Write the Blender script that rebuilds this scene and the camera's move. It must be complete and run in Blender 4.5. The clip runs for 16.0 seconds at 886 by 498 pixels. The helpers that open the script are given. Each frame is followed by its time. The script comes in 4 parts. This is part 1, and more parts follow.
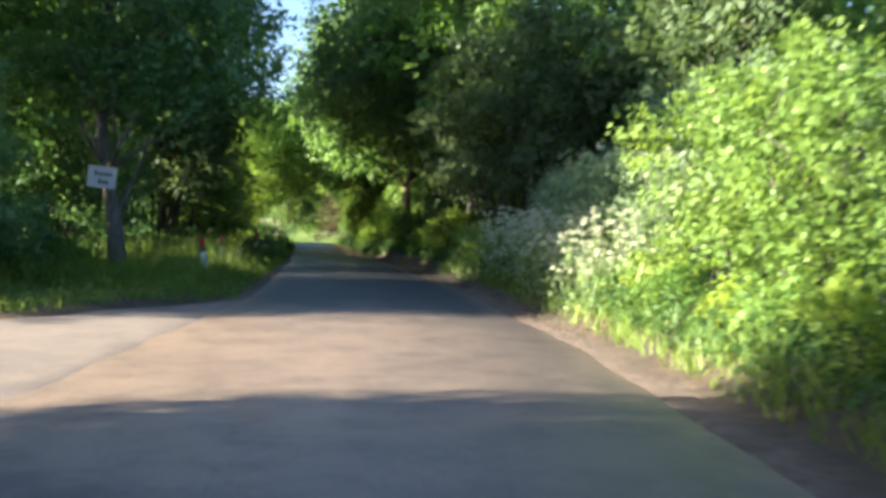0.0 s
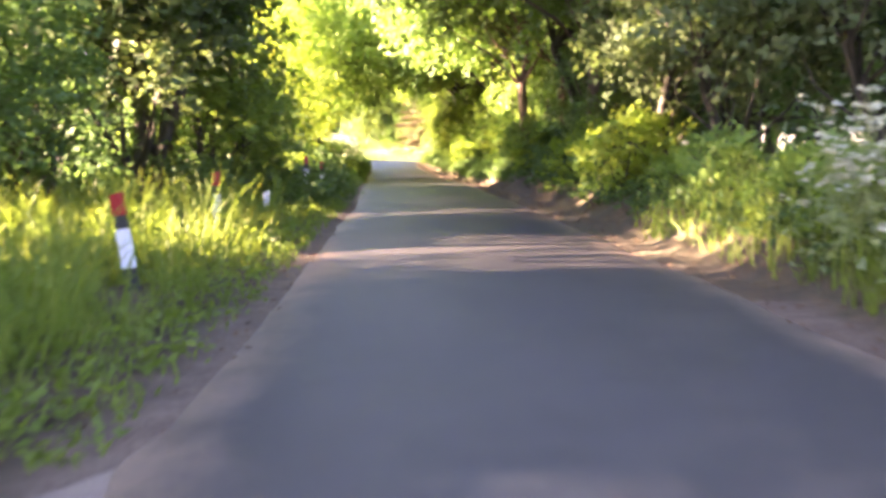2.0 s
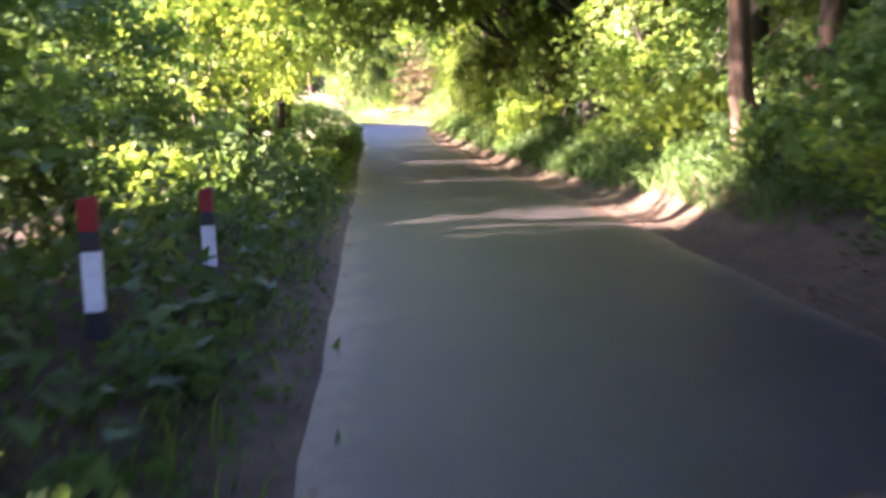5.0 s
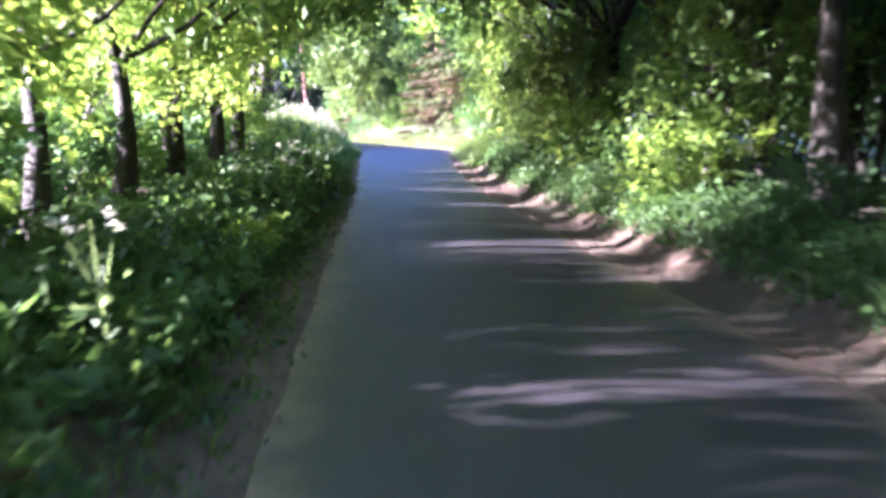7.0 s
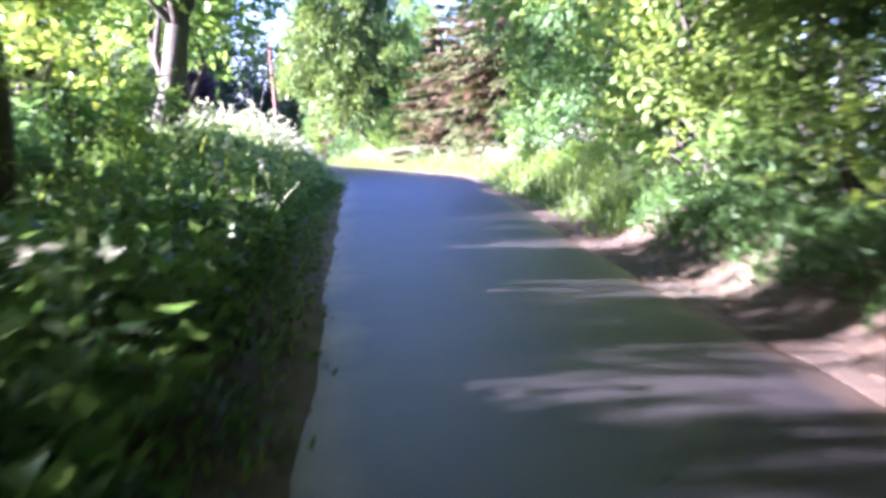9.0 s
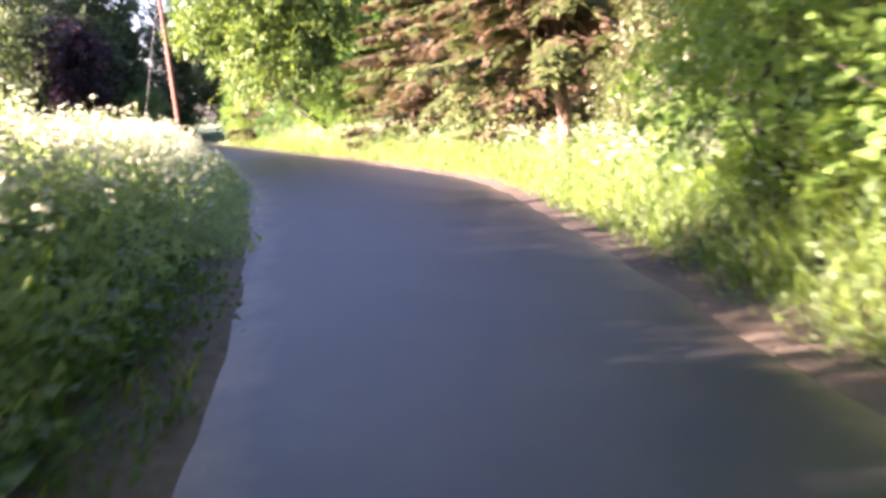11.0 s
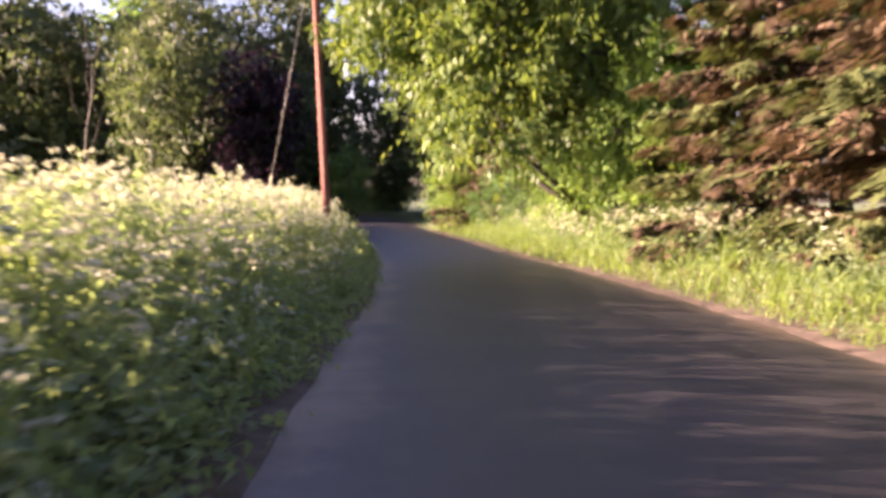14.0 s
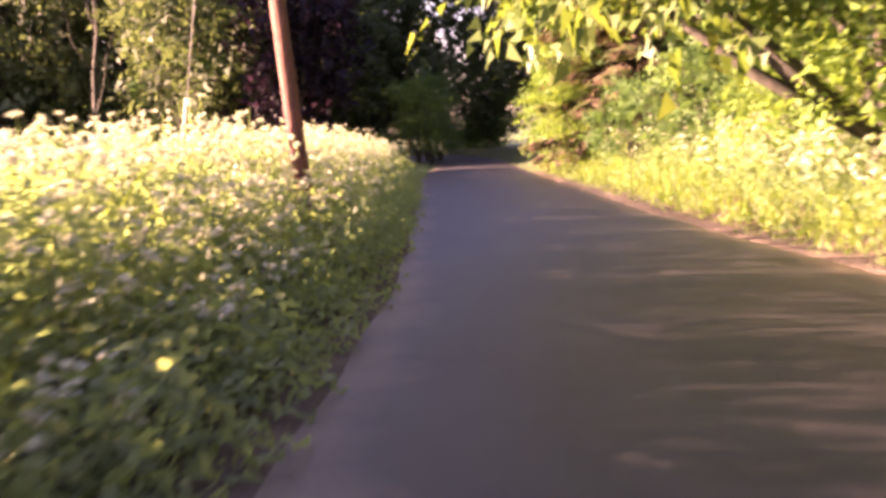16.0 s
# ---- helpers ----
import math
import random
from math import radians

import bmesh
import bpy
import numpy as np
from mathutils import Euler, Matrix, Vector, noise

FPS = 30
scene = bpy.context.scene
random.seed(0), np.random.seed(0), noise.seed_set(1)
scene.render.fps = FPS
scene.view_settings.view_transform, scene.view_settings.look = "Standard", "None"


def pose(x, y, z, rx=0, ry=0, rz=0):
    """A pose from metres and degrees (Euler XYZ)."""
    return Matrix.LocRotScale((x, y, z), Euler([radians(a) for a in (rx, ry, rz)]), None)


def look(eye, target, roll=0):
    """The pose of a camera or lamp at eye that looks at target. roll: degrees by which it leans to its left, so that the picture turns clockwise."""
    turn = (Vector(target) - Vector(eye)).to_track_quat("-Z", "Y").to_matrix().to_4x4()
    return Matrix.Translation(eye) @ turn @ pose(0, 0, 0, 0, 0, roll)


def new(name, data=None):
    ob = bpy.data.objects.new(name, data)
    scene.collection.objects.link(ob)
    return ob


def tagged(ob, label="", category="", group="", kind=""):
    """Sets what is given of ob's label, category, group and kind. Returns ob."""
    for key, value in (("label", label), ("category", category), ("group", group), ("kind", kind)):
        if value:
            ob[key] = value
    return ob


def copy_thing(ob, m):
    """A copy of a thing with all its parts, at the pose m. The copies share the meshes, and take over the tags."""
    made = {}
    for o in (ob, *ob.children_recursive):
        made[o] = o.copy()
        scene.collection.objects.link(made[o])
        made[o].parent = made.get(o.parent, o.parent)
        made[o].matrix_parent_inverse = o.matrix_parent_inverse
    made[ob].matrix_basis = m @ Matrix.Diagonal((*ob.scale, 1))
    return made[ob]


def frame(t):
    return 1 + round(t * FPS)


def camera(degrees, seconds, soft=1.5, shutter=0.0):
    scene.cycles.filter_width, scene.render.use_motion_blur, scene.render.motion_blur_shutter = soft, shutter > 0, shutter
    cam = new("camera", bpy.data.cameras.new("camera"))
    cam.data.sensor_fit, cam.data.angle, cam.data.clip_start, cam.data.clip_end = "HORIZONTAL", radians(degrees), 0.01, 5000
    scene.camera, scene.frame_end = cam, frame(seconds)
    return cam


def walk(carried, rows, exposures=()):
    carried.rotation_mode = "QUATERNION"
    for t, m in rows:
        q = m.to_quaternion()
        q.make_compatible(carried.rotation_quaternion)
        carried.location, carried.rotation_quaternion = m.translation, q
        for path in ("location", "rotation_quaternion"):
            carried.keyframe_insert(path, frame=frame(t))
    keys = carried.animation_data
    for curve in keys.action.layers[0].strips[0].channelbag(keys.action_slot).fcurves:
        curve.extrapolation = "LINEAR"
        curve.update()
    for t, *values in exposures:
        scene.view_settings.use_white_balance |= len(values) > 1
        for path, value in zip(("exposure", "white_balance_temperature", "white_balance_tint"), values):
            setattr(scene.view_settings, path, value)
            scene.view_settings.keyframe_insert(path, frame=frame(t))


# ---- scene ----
cam = camera(47.1, 16.0, soft=3.6, shutter=0.45)
METRES, EYE, TILT, LEAN, TURN = 130.0, 1.58, -5.0, 0.0, 0.0
ROWS = [
    (0.0, 0.0, 0.0, 0.0, -0.11, 4.3, -1.46),
    (0.5, -0.0033, 0.0269, 0.0024, 1.02, 2.39, 0.88),
    (1.0, -0.0079, 0.0572, 0.006, 4.85, 2.04, -1.01),
    (1.5, -0.011, 0.0836, 0.0086, 7.01, -0.49, 0.12),
    (2.0, -0.0137, 0.1097, 0.0115, 4.55, -0.8, 0.15),
    (2.5, -0.0176, 0.1374, 0.015, 7.2, -0.93, 3.18),
    (3.0, -0.0213, 0.1656, 0.0179, 4.52, 3.95, 0.16),
    (3.5, -0.0245, 0.1918, 0.0199, 4.48, 0.51, -0.22),
    (6.0, -0.0464, 0.3267, 0.0331, 3.96, -3.47, 2.41),
    (6.5, -0.0495, 0.3586, 0.0356, 4.22, 0.13, 0.71),
    (7.0, -0.0535, 0.3918, 0.0379, 4.45, -2.1, -0.17),
    (7.5, -0.0581, 0.4241, 0.0406, 6.78, 0.37, -1.49),
    (8.0, -0.0632, 0.4566, 0.0422, 4.03, -0.41, -0.7),
    (8.5, -0.0688, 0.4897, 0.0445, 4.15, -0.57, 0.16),
    (11.0, -0.083, 0.691, 0.0667, 2.94, -3.14, 2.72),
    (11.5, -0.0882, 0.7213, 0.0683, 5.74, -0.41, 0.51),
    (12.0, -0.0924, 0.7526, 0.0701, 2.97, 0.01, 0.44),
    (12.5, -0.0989, 0.7846, 0.0725, 7.63, 3.56, -1.88),
    (13.0, -0.1044, 0.8129, 0.0744, 13.52, 4.13, -2.39),
    (13.5, -0.1109, 0.8417, 0.0767, 15.72, 5.32, -2.57),
    (14.0, -0.1179, 0.8707, 0.0789, 15.69, 1.83, -2.17),
    (14.5, -0.1252, 0.8992, 0.0814, 17.8, 0.0, -1.25),
    (15.0, -0.1317, 0.9268, 0.0833, 17.68, -1.29, 1.61),
    (15.5, -0.1403, 0.9553, 0.0853, 19.62, -1.7, -0.02),
    (16.0, -0.1487, 0.9825, 0.0874, 22.02, -1.87, 1.47),
]
EXPOSURES = [
    (0.0, 3.42, 4950, 22), (1.0, 3.52, 4750, 25), (1.55, 4.07, 4350, 26), (2.0, 5.63, 6150, 52), (2.6, 5.68, 6500, 56), (3.1, 5.15, 5650, 51), (3.7, 5.42, 5850, 64),
    (6.0, 4.95, 4750, 57), (6.5, 4.9, 4550, 57), (7.0, 4.78, 4450, 58), (7.7, 4.78, 4420, 57), (8.7, 4.72, 4450, 58), (11.0, 4.37, 5400, 53), (11.5, 4.32, 6200, 56), (11.8, 4.22, 6400, 57),
    (12.6, 3.62, 6300, 58), (13.5, 3.47, 5900, 58), (14.2, 3.35, 6000, 60), (15.2, 3.87, 6600, 69), (16.0, 3.95, 6700, 75),
]
# the last stretch of the lane lies a little further round to the west
BEND = pose(-17, 132, 0) @ pose(0, 0, 0, 0, 0, -2.3) @ pose(17, -132, 0)
walk(cam, [(t, (BEND if t > 10 else pose(0, 0, 0)) @ pose(0, 0, EYE, TILT, LEAN, TURN) @ pose(METRES * x, METRES * y, METRES * z, 90 + pitch, roll, yaw)) for t, x, y, z, yaw, pitch, roll in ROWS], EXPOSURES)

# ---------------------------------------------------------------- light
SUN_UP, SUN_ROUND = 13.0, 14.0
world = bpy.data.worlds.new("sky")
scene.world = world
world.use_nodes = True
wt = world.node_tree
sky = wt.nodes.new("ShaderNodeTexSky")
sky.sky_type = "NISHITA"
sky.sun_disc = False
sky.sun_elevation, sky.sun_rotation = radians(SUN_UP), radians(270 - SUN_ROUND)
sky.dust_density, sky.air_density = 1.6, 1.1
wt.nodes["Background"].inputs[1].default_value = 0.039
wt.links.new(sky.outputs[0], wt.nodes["Background"].inputs[0])
sun = new("sun", bpy.data.lights.new("sun", "SUN"))
sun.data.energy, sun.data.angle, sun.data.color = 5.0, radians(0.6), (1.0, 0.80, 0.45)
sun.matrix_world = look((0, 0, 60), (math.cos(radians(SUN_ROUND)), math.sin(radians(SUN_ROUND)), 60 - math.tan(radians(SUN_UP))))

# ---------------------------------------------------------------- node helpers
def material(name):
    m = bpy.data.materials.new(name)
    m.use_nodes = True
    return m, m.node_tree, m.node_tree.nodes["Principled BSDF"]


def node(tree, kind, **sockets):
    n = tree.nodes.new(kind)
    for key, value in sockets.items():
        n.inputs[key.replace("_", " ")].default_value = value
    return n


def ramp(tree, fac, stops):
    n = tree.nodes.new("ShaderNodeValToRGB")
    while len(n.color_ramp.elements) < len(stops):
        n.color_ramp.elements.new(0.5)
    for e, (p, c) in zip(n.color_ramp.elements, stops):
        e.position, e.color = p, (*c, 1)
    tree.links.new(fac, n.inputs[0])
    return n.outputs[0]


def noise_out(tree, scale, detail=4.0, rough=0.6, vector=None):
    n = node(tree, "ShaderNodeTexNoise", Scale=scale, Detail=detail, Roughness=rough)
    if vector is None:
        geo = tree.nodes.new("ShaderNodeNewGeometry")
        vector = geo.outputs["Position"]
    tree.links.new(vector, n.inputs["Vector"])
    return n.outputs["Fac"]


def mixed(tree, fac, a, b, mode="MIX"):
    n = tree.nodes.new("ShaderNodeMix")
    n.data_type, n.blend_type = "RGBA", mode
    for sock, value in ((n.inputs["Factor"], fac), (n.inputs["A"], a), (n.inputs["B"], b)):
        if isinstance(value, bpy.types.NodeSocket):
            tree.links.new(value, sock)
        elif isinstance(value, (int, float)):
            sock.default_value = value
        else:
            sock.default_value = (*value, 1)
    return n.outputs["Result"]


def bumped(tree, shader, height, strength, distance):
    b = node(tree, "ShaderNodeBump", Strength=strength, Distance=distance)
    tree.links.new(height, b.inputs["Height"])
    tree.links.new(b.outputs[0], shader.inputs["Normal"])


def maths(tree, op, a, b=0.0, clamp=False):
    n = tree.nodes.new("ShaderNodeMath")
    n.operation, n.use_clamp = op, clamp
    for sock, value in zip(n.inputs, (a, b)):
        if isinstance(value, bpy.types.NodeSocket):
            tree.links.new(value, sock)
        else:
            sock.default_value = value
    return n.outputs[0]


# ---------------------------------------------------------------- materials
def leaf_material(name, stops, glow, share=0.4, rough=0.5, vary=0.25):
    """Leaves: colours spread from leaf to leaf and plant to plant; light shines through them."""
    m, t, p = material(name)
    geo = t.nodes.new("ShaderNodeNewGeometry")
    info = t.nodes.new("ShaderNodeObjectInfo")
    patch = noise_out(t, 1.3, 3.0)
    mix = maths(t, "ADD", maths(t, "MULTIPLY", geo.outputs["Random Per Island"], 0.2), maths(t, "MULTIPLY", patch, 0.65))
    mix = maths(t, "ADD", mix, maths(t, "MULTIPLY", maths(t, "SUBTRACT", info.outputs["Random"], 0.35), vary), True)
    col = ramp(t, mix, stops)
    t.links.new(col, p.inputs["Base Color"])
    p.inputs["Roughness"].default_value = rough
    p.inputs["Specular IOR Level"].default_value = 0.2
    tr = t.nodes.new("ShaderNodeBsdfTranslucent")
    t.links.new(mixed(t, 1.0, col, glow, "MULTIPLY"), tr.inputs["Color"])
    ms = t.nodes.new("ShaderNodeMixShader")
    ms.inputs[0].default_value = share
    t.links.new(p.outputs[0], ms.inputs[1])
    t.links.new(tr.outputs[0], ms.inputs[2])
    t.links.new(ms.outputs[0], t.nodes["Material Output"].inputs["Surface"])
    return m


LEAF_MID = leaf_material("leaf_mid_green", [(0.0, (0.054, 0.102, 0.022)), (0.45, (0.108, 0.192, 0.036)), (1.0, (0.228, 0.312, 0.060))], (1.7, 1.6, 0.8))
LEAF_DARK = leaf_material("leaf_dark_green", [(0.0, (0.037, 0.081, 0.027)), (0.5, (0.081, 0.150, 0.050)), (1.0, (0.163, 0.237, 0.075))], (1.6, 1.6, 0.8))
LEAF_LIGHT = leaf_material("leaf_light_green", [(0.0, (0.086, 0.149, 0.021)), (0.45, (0.172, 0.265, 0.034)), (1.0, (0.322, 0.380, 0.063))], (1.6, 1.5, 0.7), 0.55)
# hawthorn leaves twice: lighter for the shaded junction, then darker for the sunlit clearing
LEAF_GREY = leaf_material("leaf_grey_green", [(0.0, (0.075, 0.125, 0.06)), (0.5, (0.15, 0.21, 0.10)), (1.0, (0.28, 0.32, 0.17))], (1.4, 1.5, 0.9))
LEAF_THORN_DIMMED = leaf_material("leaf_thorn_dimmed", [(0.0, (0.04, 0.058, 0.022)), (0.5, (0.085, 0.105, 0.038)), (1.0, (0.16, 0.175, 0.07))], (1.4, 1.4, 0.8), 0.35)
LEAF_SYCAMORE = leaf_material("leaf_sycamore", [(0.0, (0.055, 0.10, 0.034)), (0.5, (0.105, 0.16, 0.055)), (1.0, (0.19, 0.24, 0.09))], (1.5, 1.5, 0.8), 0.45)
LEAF_PALE = leaf_material("leaf_sycamore_pale", [(0.0, (0.05, 0.082, 0.036)), (0.5, (0.09, 0.13, 0.055)), (1.0, (0.155, 0.195, 0.088))], (1.5, 1.5, 0.8), 0.45)
LEAF_MAPLE = leaf_material("leaf_maple", [(0.0, (0.03, 0.066, 0.02)), (0.5, (0.085, 0.135, 0.03)), (1.0, (0.23, 0.265, 0.05))], (1.6, 1.5, 0.7), 0.4)
LEAF_HAZEL = leaf_material("leaf_hazel", [(0.0, (0.055, 0.105, 0.022)), (0.45, (0.115, 0.19, 0.034)), (1.0, (0.24, 0.3, 0.06))], (1.6, 1.5, 0.7), 0.42)
# kept light so that far trees in shade look hazy
LEAF_DULL = leaf_material("leaf_dull_green", [(0.0, (0.042, 0.06, 0.03)), (0.5, (0.075, 0.10, 0.045)), (1.0, (0.135, 0.15, 0.06))], (1.3, 1.35, 0.8), 0.4, 0.6)
LEAF_PURPLE = leaf_material("leaf_copper_purple", [(0.0, (0.010, 0.008, 0.013)), (0.5, (0.016, 0.011, 0.019)), (1.0, (0.026, 0.015, 0.027))], (1.5, 1.0, 1.0))
NEEDLE_BROWN = leaf_material("needle_brown", [(0.0, (0.04, 0.029, 0.018)), (0.35, (0.09, 0.064, 0.038)), (0.65, (0.14, 0.102, 0.058)), (1.0, (0.21, 0.165, 0.09))], (1.3, 1.2, 0.8), 0.25, 0.7)
NEEDLE_GREEN = leaf_material("needle_green", [(0.0, (0.046, 0.065, 0.023)), (0.5, (0.104, 0.130, 0.039)), (1.0, (0.234, 0.215, 0.078))], (1.3, 1.3, 0.8), 0.25, 0.7)
GRASS = leaf_material("grass_blade", [(0.0, (0.06, 0.11, 0.018)), (0.5, (0.13, 0.19, 0.03)), (1.0, (0.28, 0.28, 0.07))], (1.5, 1.5, 0.7), 0.45)
HERB = leaf_material("herb_leaf", [(0.0, (0.03, 0.066, 0.016)), (0.5, (0.062, 0.115, 0.028)), (1.0, (0.125, 0.175, 0.048))], (1.5, 1.5, 0.8), 0.4)
PARSLEY = leaf_material("cow_parsley_leaf", [(0.0, (0.085, 0.14, 0.065)), (0.5, (0.165, 0.225, 0.105)), (1.0, (0.31, 0.36, 0.185))], (1.6, 1.6, 0.9), 0.55)
BLOSSOM = leaf_material("white_blossom", [(0.0, (0.36, 0.40, 0.24)), (0.5, (0.54, 0.55, 0.40)), (1.0, (0.72, 0.71, 0.58))], (1.0, 1.0, 0.9), 0.35, 0.7)
DEAD_LEAF = leaf_material("dead_leaf", [(0.0, (0.055, 0.03, 0.016)), (0.5, (0.12, 0.072, 0.037)), (1.0, (0.22, 0.145, 0.08))], (1.1, 1.0, 0.8), 0.15, 0.8)


def bark_material(name, dark, light, scale=6.0):
    m, t, p = material(name)
    tc = t.nodes.new("ShaderNodeTexCoord")
    mp = node(t, "ShaderNodeMapping")
    mp.inputs["Scale"].default_value = (1, 1, 0.22)
    t.links.new(tc.outputs["Object"], mp.inputs["Vector"])
    n = noise_out(t, scale * 3, 6, 0.65, mp.outputs[0])
    big = noise_out(t, 1.3, 3)
    col = mixed(t, maths(t, "MULTIPLY", big, 0.25), ramp(t, n, [(0.3, dark), (0.7, light)]), (0.07, 0.10, 0.05))
    t.links.new(col, p.inputs["Base Color"])
    p.inputs["Roughness"].default_value = 0.9
    bumped(t, p, n, 0.8, 0.03)
    return m


BARK = bark_material("bark_brown", (0.012, 0.009, 0.007), (0.06, 0.045, 0.033))
BARK_GREY = bark_material("bark_grey", (0.025, 0.023, 0.02), (0.15, 0.135, 0.115))
BARK_RED = bark_material("bark_conifer", (0.045, 0.026, 0.017), (0.17, 0.105, 0.062))


def asphalt():
    m, t, p = material("worn_asphalt")
    uv = t.nodes.new("ShaderNodeUVMap")
    uv.uv_map = "lane"
    sep = t.nodes.new("ShaderNodeSeparateXYZ")
    t.links.new(uv.outputs[0], sep.inputs[0])
    grain = noise_out(t, 55.0, 5, 0.75)
    speck = node(t, "ShaderNodeTexVoronoi", Scale=70.0)
    geo = t.nodes.new("ShaderNodeNewGeometry")
    t.links.new(geo.outputs["Position"], speck.inputs["Vector"])
    patch = noise_out(t, 0.55, 5, 0.6)
    mp = node(t, "ShaderNodeMapping")
    mp.inputs["Scale"].default_value = (6.0, 0.12, 1)
    t.links.new(uv.outputs[0], mp.inputs["Vector"])
    streak = noise_out(t, 1.0, 4, 0.6, mp.outputs[0])
    base = ramp(t, maths(t, "ADD", maths(t, "MULTIPLY", patch, 0.5), maths(t, "MULTIPLY", streak, 0.5)), [(0.3, (0.0177, 0.0162, 0.0175)), (0.7, (0.0347, 0.0319, 0.0316))])
    base = mixed(t, 0.45, base, ramp(t, grain, [(0.35, (0.0099, 0.0093, 0.0102)), (0.52, (0.0254, 0.0232, 0.0236)), (0.75, (0.0775, 0.0701, 0.0645))]))
    # dust and grit swept to both edges, strayed inwards here and there
    edge = maths(t, "ABSOLUTE", maths(t, "SUBTRACT", sep.outputs["X"], 0.5))
    wander = maths(t, "MULTIPLY", maths(t, "SUBTRACT", noise_out(t, 0.8, 5, 0.7), 0.5), 0.28)
    dust = ramp(t, maths(t, "ADD", edge, wander), [(0.38, (0, 0, 0)), (0.5, (1, 1, 1))])
    # pale grit carried over the lane from the side track; also brightens its sunlit patch
    along = maths(t, "ABSOLUTE", maths(t, "SUBTRACT", sep.outputs["Y"], 10.5))
    swirl = maths(t, "MULTIPLY", maths(t, "SUBTRACT", noise_out(t, 0.7, 6, 0.7), 0.5), 9.0)
    grit = ramp(t, maths(t, "MULTIPLY", maths(t, "ADD", along, swirl), 0.1), [(0.4, (1.0, 1.0, 1.0)), (0.85, (0, 0, 0))])
    lee = maths(t, "MULTIPLY", maths(t, "SUBTRACT", 1.0, sep.outputs["X"]), 1.35, True)
    base = mixed(t, maths(t, "MULTIPLY", dust, 0.85), base, ramp(t, grain, [(0.3, (0.105, 0.075, 0.047)), (0.75, (0.26, 0.187, 0.118))]))
    base = mixed(t, maths(t, "MULTIPLY", maths(t, "MULTIPLY", grit, maths(t, "ADD", lee, 0.25, True)), 0.88), base, ramp(t, grain, [(0.3, (0.125, 0.092, 0.06)), (0.75, (0.31, 0.232, 0.148))]))
    scuff = ramp(t, noise_out(t, 1.7, 7, 0.78), [(0.36, (0.62, 0.62, 0.63)), (0.52, (1.0, 1.0, 1.0)), (0.68, (1.18, 1.17, 1.15))])
    base = mixed(t, 1.0, base, scuff, "MULTIPLY")
    t.links.new(base, p.inputs["Base Color"])
    p.inputs["Roughness"].default_value = 0.52
    p.inputs["Specular IOR Level"].default_value = 0.5
    bumped(t, p, maths(t, "ADD", speck.outputs["Distance"], grain), 0.4, 0.01)
    return m


def soil(name, stops, rim=False):
    m, t, p = material(name)
    fine, mid, big = noise_out(t, 22.0, 6, 0.7), noise_out(t, 3.5, 5, 0.65), noise_out(t, 0.35, 3)
    col = ramp(t, maths(t, "ADD", maths(t, "MULTIPLY", fine, 0.5), maths(t, "MULTIPLY", mid, 0.5)), stops)
    col = mixed(t, ramp(t, big, [(0.45, (0, 0, 0)), (0.65, (0.25, 0.25, 0.25))]), col, (0.06, 0.085, 0.03))
    if rim:
        # dry dust trodden and blown into a narrow strip along the lane
        uv = t.nodes.new("ShaderNodeUVMap")
        uv.uv_map = "lane"
        sep = t.nodes.new("ShaderNodeSeparateXYZ")
        t.links.new(uv.outputs[0], sep.inputs[0])
        off = maths(t, "ADD", sep.outputs["X"], maths(t, "MULTIPLY", maths(t, "SUBTRACT", noise_out(t, 1.6, 5, 0.7), 0.5), 0.7))
        dry = ramp(t, maths(t, "ADD", maths(t, "MULTIPLY", fine, 0.5), maths(t, "MULTIPLY", mid, 0.5)), [(0.32, (0.055, 0.039, 0.026)), (0.5, (0.125, 0.09, 0.06)), (0.68, (0.21, 0.155, 0.105))])
        col = mixed(t, ramp(t, off, [(0.12, (0.9, 0.9, 0.9)), (0.5, (0, 0, 0))]), col, dry)
    t.links.new(col, p.inputs["Base Color"])
    p.inputs["Roughness"].default_value = 0.95
    bumped(t, p, maths(t, "ADD", fine, maths(t, "MULTIPLY", mid, 2.0)), 0.9, 0.06)
    return m


def dusty():
    m, t, p = material("dusty_track")
    fine, mid, big = noise_out(t, 40.0, 6, 0.7), noise_out(t, 2.2, 6, 0.7), noise_out(t, 0.5, 4)
    col = ramp(t, maths(t, "ADD", maths(t, "MULTIPLY", mid, 0.6), maths(t, "MULTIPLY", big, 0.4)), [(0.35, (0.09, 0.07, 0.048)), (0.5, (0.145, 0.112, 0.075)), (0.66, (0.22, 0.168, 0.108))])
    col = mixed(t, 0.35, col, ramp(t, fine, [(0.3, (0.05, 0.042, 0.035)), (0.7, (0.29, 0.245, 0.19))]))
    t.links.new(col, p.inputs["Base Color"])
    p.inputs["Roughness"].default_value = 0.9
    bumped(t, p, maths(t, "ADD", fine, mid), 0.4, 0.02)
    return m


ASPHALT = asphalt()
FIELD = soil("meadow_ground", [(0.3, (0.05, 0.08, 0.022)), (0.5, (0.10, 0.14, 0.035)), (0.72, (0.22, 0.23, 0.07))])
SOIL = soil("leaf_litter_soil", [(0.32, (0.021, 0.0135, 0.0062)), (0.5, (0.060, 0.040, 0.017)), (0.68, (0.112, 0.076, 0.032))], True)
TRACK = dusty()


